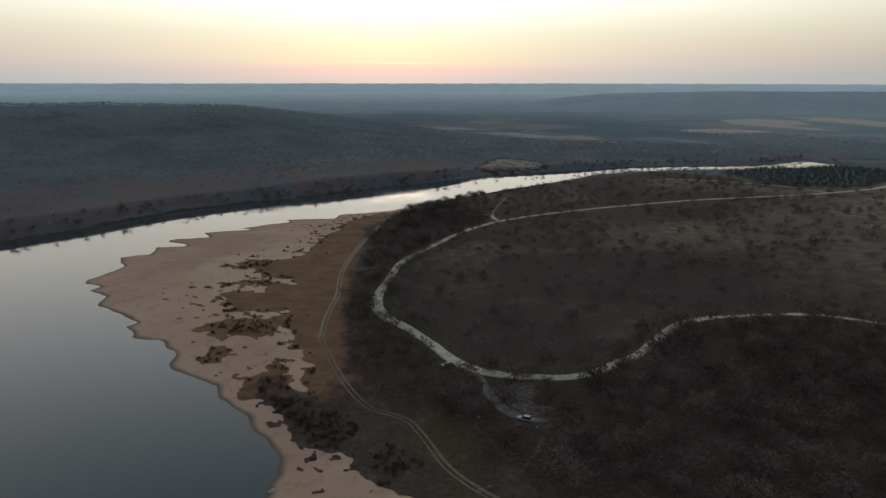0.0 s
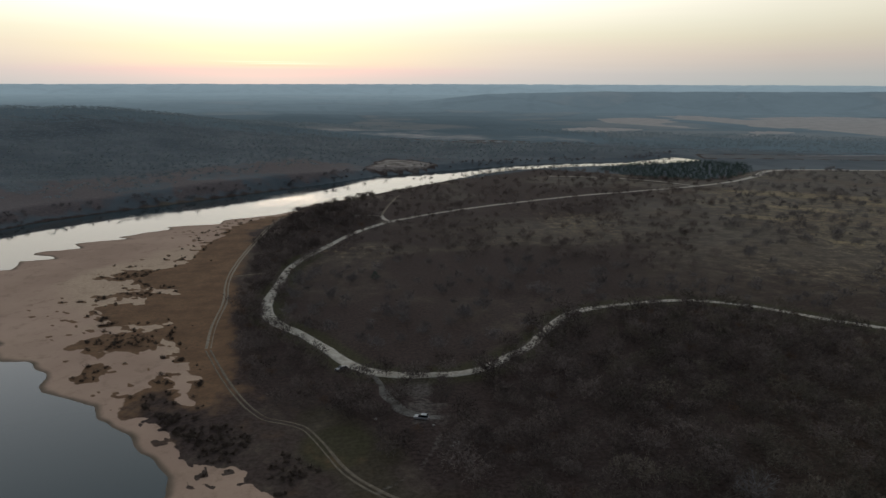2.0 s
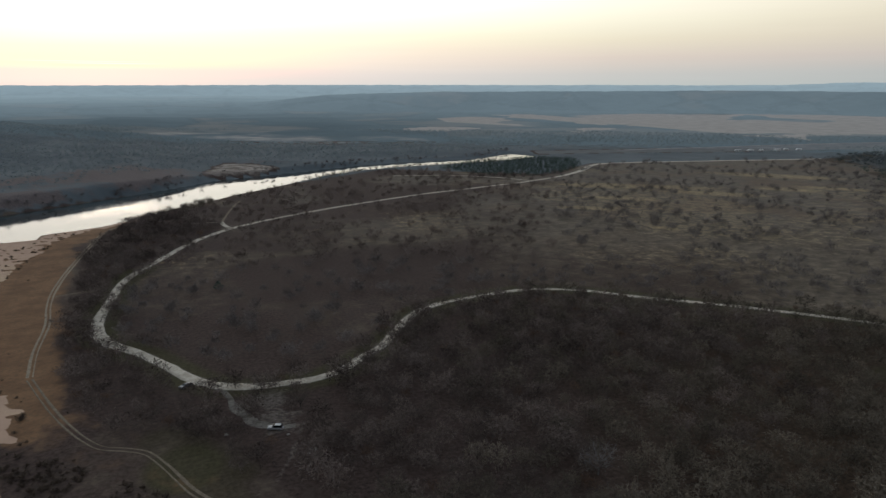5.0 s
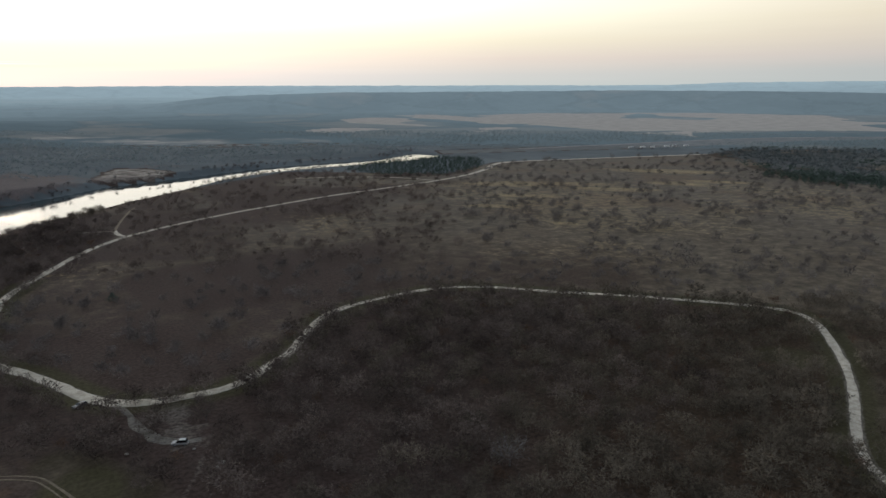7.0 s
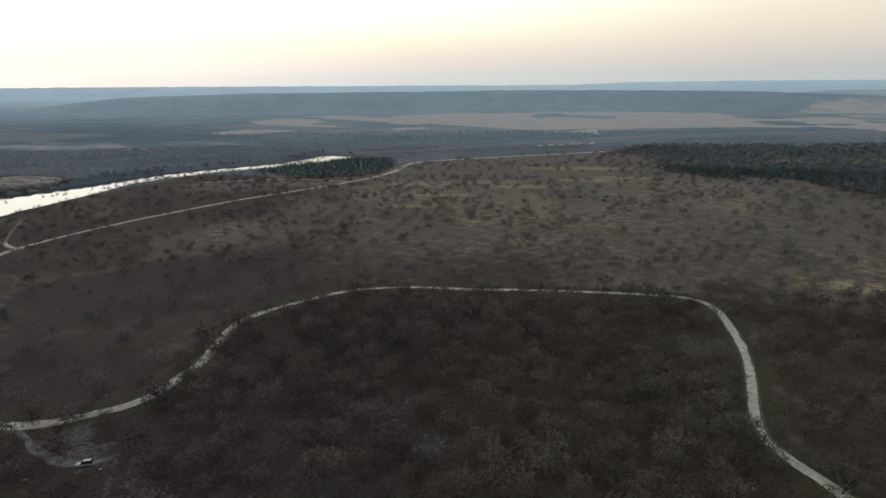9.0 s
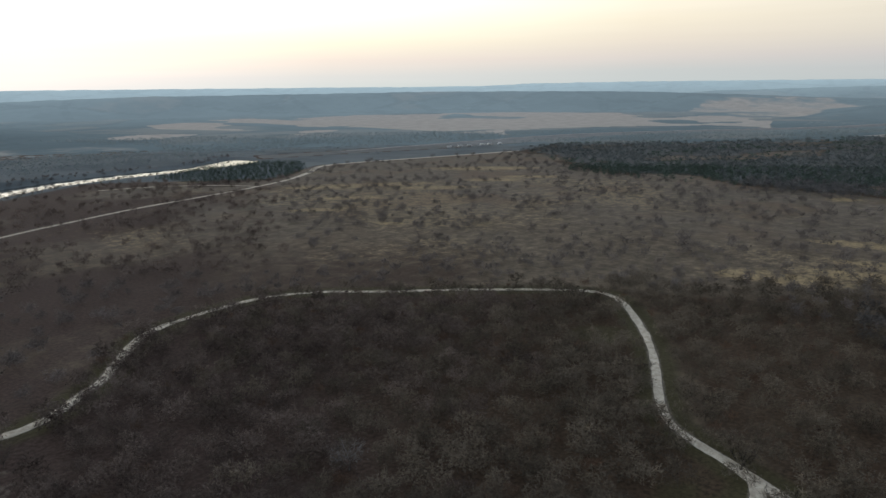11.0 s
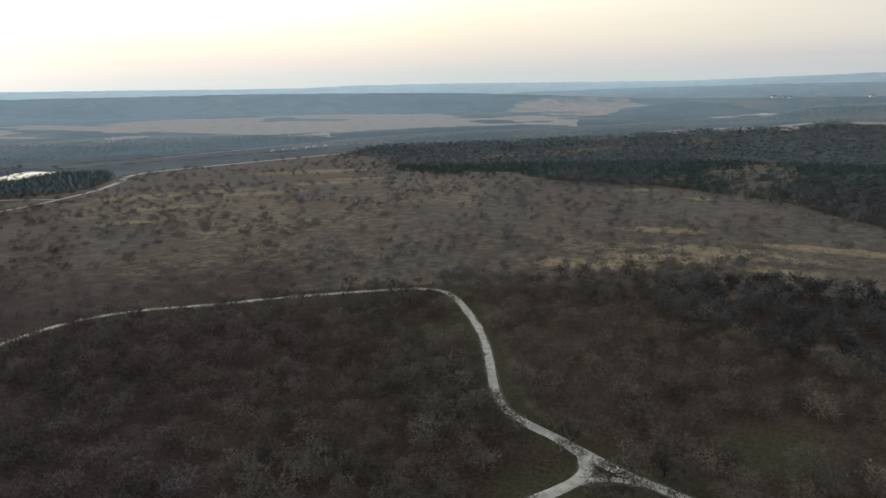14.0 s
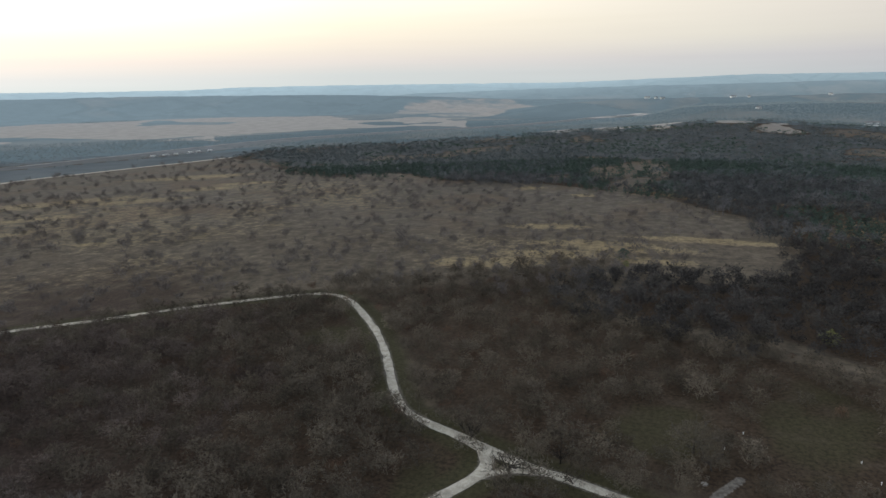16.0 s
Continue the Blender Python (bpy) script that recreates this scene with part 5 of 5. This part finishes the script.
lone_tree(99, 137, 9.5, 31, PALE_TWIG, "pale bleached bare tree standing in dark brush", PALE_TWIG)
lone_tree(171.5, 62, 7.5, 32, DARK_BARK, "dark crooked bare tree beside the road junction", limbs=8, twigs=150, thick=1.7, wood_material=DARK_BARK)
lone_tree(157, 46, 8.5, 33, DARK_BARK, "dark bare tree inside the road fork", limbs=9, twigs=190, wide=1.3, thick=1.6, wood_material=DARK_BARK)
lone_tree(168.5, 35, 7.0, 34, DARK_BARK, "dark bare tree leaning over the gravel road", limbs=8, twigs=170, thick=1.6, wood_material=DARK_BARK)
lone_tree(24, 223.5, 6.5, 35, DARK_BARK, "spreading dark bare tree beside the parking area", limbs=8, twigs=240, wide=1.3, thick=1.5, wood_material=DARK_BARK)
lone_tree(187, 2, 9.5, 36, TWIG, "wide grey bare tree standing in short grass", limbs=9, twigs=1500, wide=1.5)
lone_tree(179, -3, 7.5, 38, TWIG, "dense grey bare tree beside a wider tree", limbs=9, twigs=1000, wide=1.4)
lone_tree(33.5, 206, 7.0, 37, TWIG, "bare tree at the edge of the clearing", limbs=7, twigs=240)


def evergreen(x, y, h, seed, material, label):
    st, (v, f) = cedar_tree(seed, 700, .055, 2.2)
    root = tagged(new("evergreen_shrub"), label, "shrub")
    link_mesh("trunk", *st, BARK, root)
    link_mesh("crown", v, f, material, root, attrs=dict(tint=np.full(len(v), 0.4)))
    z = float(height(np.array([x]), np.array([y]))[0])
    root.matrix_basis = pose(x, y, z) @ Matrix.Diagonal((h * 1.35, h * 1.35, h, 1))


OLIVE_LEAF = varied("yellow-green foliage", (0.085, 0.090, 0.022), (0.16, 0.155, 0.045), 0.8, 0.8)
evergreen(403, 51, 7.0, 41, CEDAR, "dark green round cedar in tan grass")
evergreen(21, 356, 4.5, 42, CEDAR, "dark green round shrub on the open plain")
evergreen(386, 47, 4.0, 43, OLIVE_LEAF, "yellow-green leafy shrub beside tan grass")
evergreen(289, -43, 7.0, 44, OLIVE_LEAF, "yellow-green leafy tree among bare woodland")

# ---- vehicles ----
WHITE_PAINT = varied("white car paint", (0.24, 0.24, 0.24), (0.32, 0.32, 0.31), 0.8, 0.3)
DARK_PAINT = varied("dark car paint", (0.03, 0.032, 0.036), (0.05, 0.052, 0.058), 0.8, 0.3)
TYRE = varied("tyre rubber", (0.012, 0.012, 0.012), (0.03, 0.03, 0.03), 4, 0.85)
RIM = varied("alloy rim", (0.35, 0.35, 0.36), (0.5, 0.5, 0.5), 4, 0.4, metal=0.8)
LAMP_GLASS = varied("lamp lens", (0.5, 0.48, 0.45), (0.65, 0.63, 0.6), 5, 0.2)
RED_GLASS = varied("red lamp lens", (0.25, 0.01, 0.01), (0.35, 0.02, 0.02), 5, 0.25)
CAR_GLASS, _t, _b = shader("dark car glass")
_b.inputs["Base Color"].default_value = (0.012, 0.014, 0.016, 1)
_b.inputs["Roughness"].default_value = 0.08
STEEL = varied("weathered steel", (0.18, 0.18, 0.17), (0.3, 0.3, 0.29), 2, 0.6, metal=0.5)
WHITE_SHEET = varied("white painted sheet", (0.60, 0.60, 0.58), (0.78, 0.78, 0.76), 0.6, 0.5)
WOOD = varied("weathered planks", (0.10, 0.085, 0.07), (0.20, 0.17, 0.14), 1.5, 0.9)
ROOF = varied("grey roof", (0.14, 0.14, 0.14), (0.24, 0.235, 0.23), 0.4, 0.85)
STONE = varied("pale limestone", (0.20, 0.185, 0.165), (0.34, 0.315, 0.28), 1.2, 0.95, relief=0.05)


def profile(points, half, taper=1.0, bevel=0.05):
    """A side outline (y along, z up) pulled across x; the top drawn in by taper."""
    bm = bmesh.new()
    top = max(p[1] for p in points)
    low = min(p[1] for p in points)
    rings = []
    for sx_ in (-1, 1):
        rings.append([bm.verts.new((sx_ * half * (1 - (1 - taper) * (z - low) / (top - low)), y, z)) for y, z in points])
    n = len(points)
    bm.faces.new(rings[0])
    bm.faces.new(rings[1][::-1])
    for i in range(n):
        j = (i + 1) % n
        bm.faces.new((rings[0][j], rings[0][i], rings[1][i], rings[1][j]))
    bmesh.ops.recalc_face_normals(bm, faces=bm.faces)
    bmesh.ops.bevel(bm, geom=bm.edges[:], offset=bevel, segments=2, affect="EDGES")
    return bm


def box(x, y, z, sx_, sy_, sz_, bevel=0.02):
    bm = bmesh.new()
    bmesh.ops.create_cube(bm, size=1, matrix=Matrix.Translation((x, y, z)) @ Matrix.Diagonal((sx_, sy_, sz_, 1)))
    if bevel:
        bmesh.ops.bevel(bm, geom=bm.edges[:], offset=bevel, segments=2, affect="EDGES")
    return bm


def disc(x, y, z, r, w):
    bm = bmesh.new()
    bmesh.ops.create_cone(bm, cap_ends=True, segments=20, radius1=r, radius2=r, depth=w, matrix=Matrix.Translation((x, y, z)) @ Matrix.Rotation(radians(90), 4, "Y"))
    bmesh.ops.bevel(bm, geom=[e for e in bm.edges if len(e.link_faces) == 2 and any(len(f.verts) > 4 for f in e.link_faces)], offset=r * .12, segments=2, affect="EDGES")
    return bm


def ground_z(x, y):
    return float(height(np.array([float(x)]), np.array([float(y)]))[0])


def car(x, y, turn, paint, label, suv=True):
    root = tagged(new("car"), label, "car")
    roof = 1.72 if suv else 1.45
    part("body", profile([(-2.3, .42), (-2.34, .75), (-2.2, 1.02), (.85, 1.06), (2.1, .92), (2.3, .7), (2.28, .38)], .93, .95, .07), paint, root)
    part("cabin", profile([(-2.12, .98), (-1.9, roof - .1), (-1.6, roof), (.05, roof), (.35, roof - .08), (1.15, .98)], .88, .82, .06), CAR_GLASS, root, "dark tinted glass cabin")
    part("roof", box(0, -.8, roof + .015, 1.36, 1.75, .06, .03), paint, root)
    part("windscreen_pillar", box(-.70, .62, 1.33, .07, .10, .72, .02), paint, root)
    part("windscreen_pillar", box(.70, .62, 1.33, .07, .10, .72, .02), paint, root)
    part("front_bumper", box(0, 2.3, .52, 1.72, .16, .24, .05), paint, root)
    part("rear_bumper", box(0, -2.34, .55, 1.72, .16, .26, .05), paint, root)
    for sx_ in (-1, 1):
        part("headlight", box(sx_ * .68, 2.2, .80, .36, .14, .16, .04), LAMP_GLASS, root, "clear headlight")
        part("tail_light", box(sx_ * .78, -2.28, .90, .22, .10, .3, .03), RED_GLASS, root, "red tail light")
        part("mirror", box(sx_ * 1.0, .75, 1.08, .18, .12, .14, .03), paint, root)
        part("door", box(sx_ * .915, -.35, .74, .04, 1.9, .5, .015), paint, root)
        for sy_ in (-1.42, 1.42):
            wheel = part("wheel", disc(sx_ * .84, sy_, .34, .34, .22), TYRE, root, "black tyre on alloy rim")
            part("rim", disc(sx_ * .93, sy_, .34, .21, .06), RIM, wheel, "alloy rim")
    root.matrix_basis = pose(x, y, ground_z(x, y) + .01, 0, 0, turn)
    return root


car(24, 194.5, 65, WHITE_PAINT, "white car parked on the dirt clearing")
car(0.5, 236, 118, DARK_PAINT, "dark car parked beside the gravel road", False)


def camper(x, y, turn, length, label):
    root = tagged(new("camper_trailer"), label, "trailer", "campers in the far campground")
    part("body", profile([(-length / 2, .6), (-length / 2, 2.9), (-length / 2 + .3, 3.1), (length / 2 - 1, 3.1), (length / 2, 2.2), (length / 2, .6)], 1.25, .97, .1), WHITE_SHEET, root)
    part("stripe", box(0, 0, 1.5, 2.56, length * .9, .22, .02), STEEL, root, "grey stripe")
    for sx_ in (-1, 1):
        part("window", box(sx_ * 1.235, length * .15, 2.1, .06, 1.3, .6, .02), CAR_GLASS, root)
        part("window", box(sx_ * 1.235, -length * .25, 2.1, .06, .9, .6, .02), CAR_GLASS, root)
        for sy_ in (-.5, .5):
            part("wheel", disc(sx_ * 1.15, sy_, .36, .36, .22), TYRE, root, "black tyre")
    part("hitch", box(0, length / 2 + .6, .55, .12, 1.4, .12, .02), STEEL, root, "steel hitch")
    root.matrix_basis = pose(x, y, ground_z(x, y), 0, 0, turn)


for cx0, cy0, turn0, l0 in ((852, 846, 60, 8.5), (876, 843, 75, 9.5), (892, 836, 50, 7), (926, 836, 80, 10), (940, 832, 70, 8), (962, 826, 60, 8)):
    camper(cx0, cy0, turn0, l0, "white camper trailer parked among bare trees")


# ---- picnic site ----
def picnic_table(x, y, turn):
    root = tagged(new("picnic_table"), "weathered wooden picnic table on bare ground", "table")
    for k in range(5):
        part("plank", box(-.32 + k * .16, 0, .75, .145, 1.9, .045, .006), WOOD, root)
    for sx_ in (-.72, .72):
        part("bench", box(sx_, 0, .45, .26, 1.9, .045, .006), WOOD, root)
    for sy_ in (-.65, .65):
        part("cross_beam", box(0, sy_, .42, 1.6, .05, .09, .006), WOOD, root)
        for sx_ in (-1, 1):
            bm = box(0, 0, 0, .09, .045, .95, .006)
            bmesh.ops.transform(bm, verts=bm.verts, matrix=Matrix.Translation((sx_ * .42, sy_ + .05, .37)) @ Matrix.Rotation(radians(-26 * sx_), 4, "Y"))
            part("leg", bm, WOOD, root)
    root.matrix_basis = pose(x, y, ground_z(x, y) + .04, 0, 0, turn)


picnic_table(22, 217, 70)
picnic_table(18.5, 211, 20)


def rock(x, y, size, seed, label, flat_=0.6):
    bm = bmesh.new()
    bmesh.ops.create_icosphere(bm, subdivisions=3, radius=1)
    for v in bm.verts:
        d = noise.noise(v.co * 1.3 + Vector((seed * 7.1, 0, 0))) * .35 + noise.noise(v.co * 3.1 + Vector((0, seed * 3.3, 0))) * .12
        v.co = v.co * (1 + d)
    bmesh.ops.transform(bm, verts=bm.verts, matrix=Matrix.Diagonal((size, size * .75, size * flat_, 1)))
    o = part("boulder", bm, STONE, None)
    o.matrix_basis = pose(x, y, ground_z(x, y) + size * flat_ * .35, 0, 0, seed * 50)
    tagged(o, label, "boulder")


rock(32, 178, 1.15, 3, "pale limestone boulder in the brush")
rock(30.5, 177, .6, 4, "small pale limestone boulder")
rock(171.5, -1.5, .9, 5, "pale limestone boulder in short grass")
rock(10, 196.5, .6, 6, "small pale boulder beside the clearing")
rock(27, 190, .45, 7, "small pale boulder beside the parked car")
rock(-44.5, 158, 1.2, 8, "flat pale rock slab at the water's edge", 0.3)


def marker(x, y):
    root = tagged(new("utility_post"), "short white utility post in mown grass", "post", "campsite utility posts")
    part("post", box(0, 0, .3, .12, .12, .6, .015), WHITE_SHEET, root)
    part("outlet_box", box(0, .02, .66, .30, .22, .36, .03), WHITE_SHEET, root)
    root.matrix_basis = pose(x, y, ground_z(x, y), 0, 0, 30)


for mx, my in ((192, -6), (203, -11), (196.5, -40), (187, -43)):
    marker(mx, my)


# ---- far houses ----
def house(x, y, turn, w, l, h, label):
    root = tagged(new("house"), label, "house", "far houses")
    wall = part("wall", box(0, 0, h / 2 - 1, w, l, h + 2, 0), WHITE_SHEET, root)
    bm = bmesh.new()
    hw, hl, rise = w / 2 + .6, l / 2 + .6, w * .28
    lo = [bm.verts.new((sx_ * hw, sy_ * hl, h)) for sx_, sy_ in ((-1, -1), (1, -1), (1, 1), (-1, 1))]
    hi = [bm.verts.new((0, sy_ * hl, h + rise)) for sy_ in (-1, 1)]
    for f in ((lo[0], lo[3], hi[1], hi[0]), (lo[1], hi[0], hi[1], lo[2]), (lo[0], hi[0], lo[1]), (lo[3], lo[2], hi[1]), (lo[3], lo[0], lo[1], lo[2])):
        bm.faces.new(f)
    bmesh.ops.recalc_face_normals(bm, faces=bm.faces)
    part("roof", bm, ROOF, root, "grey gabled roof")
    for k in range(3):
        for sx_ in (-1, 1):
            part("window", box(sx_ * w / 2, (k - 1) * l * .3, h * .55, .12, 1.6, 1.5, .02), CAR_GLASS, root)
    part("door", box(-w / 2, l * .15, 1.05, .12, 1.0, 2.1, .02), WOOD, root)
    root.matrix_basis = pose(x, y, ground_z(x, y), 0, 0, turn)


for hx, hy, ht, hw_, hl_, hh_ in HOUSES:
    house(hx, hy, ht, hw_, hl_, hh_, "white far-off house among wooded hills")
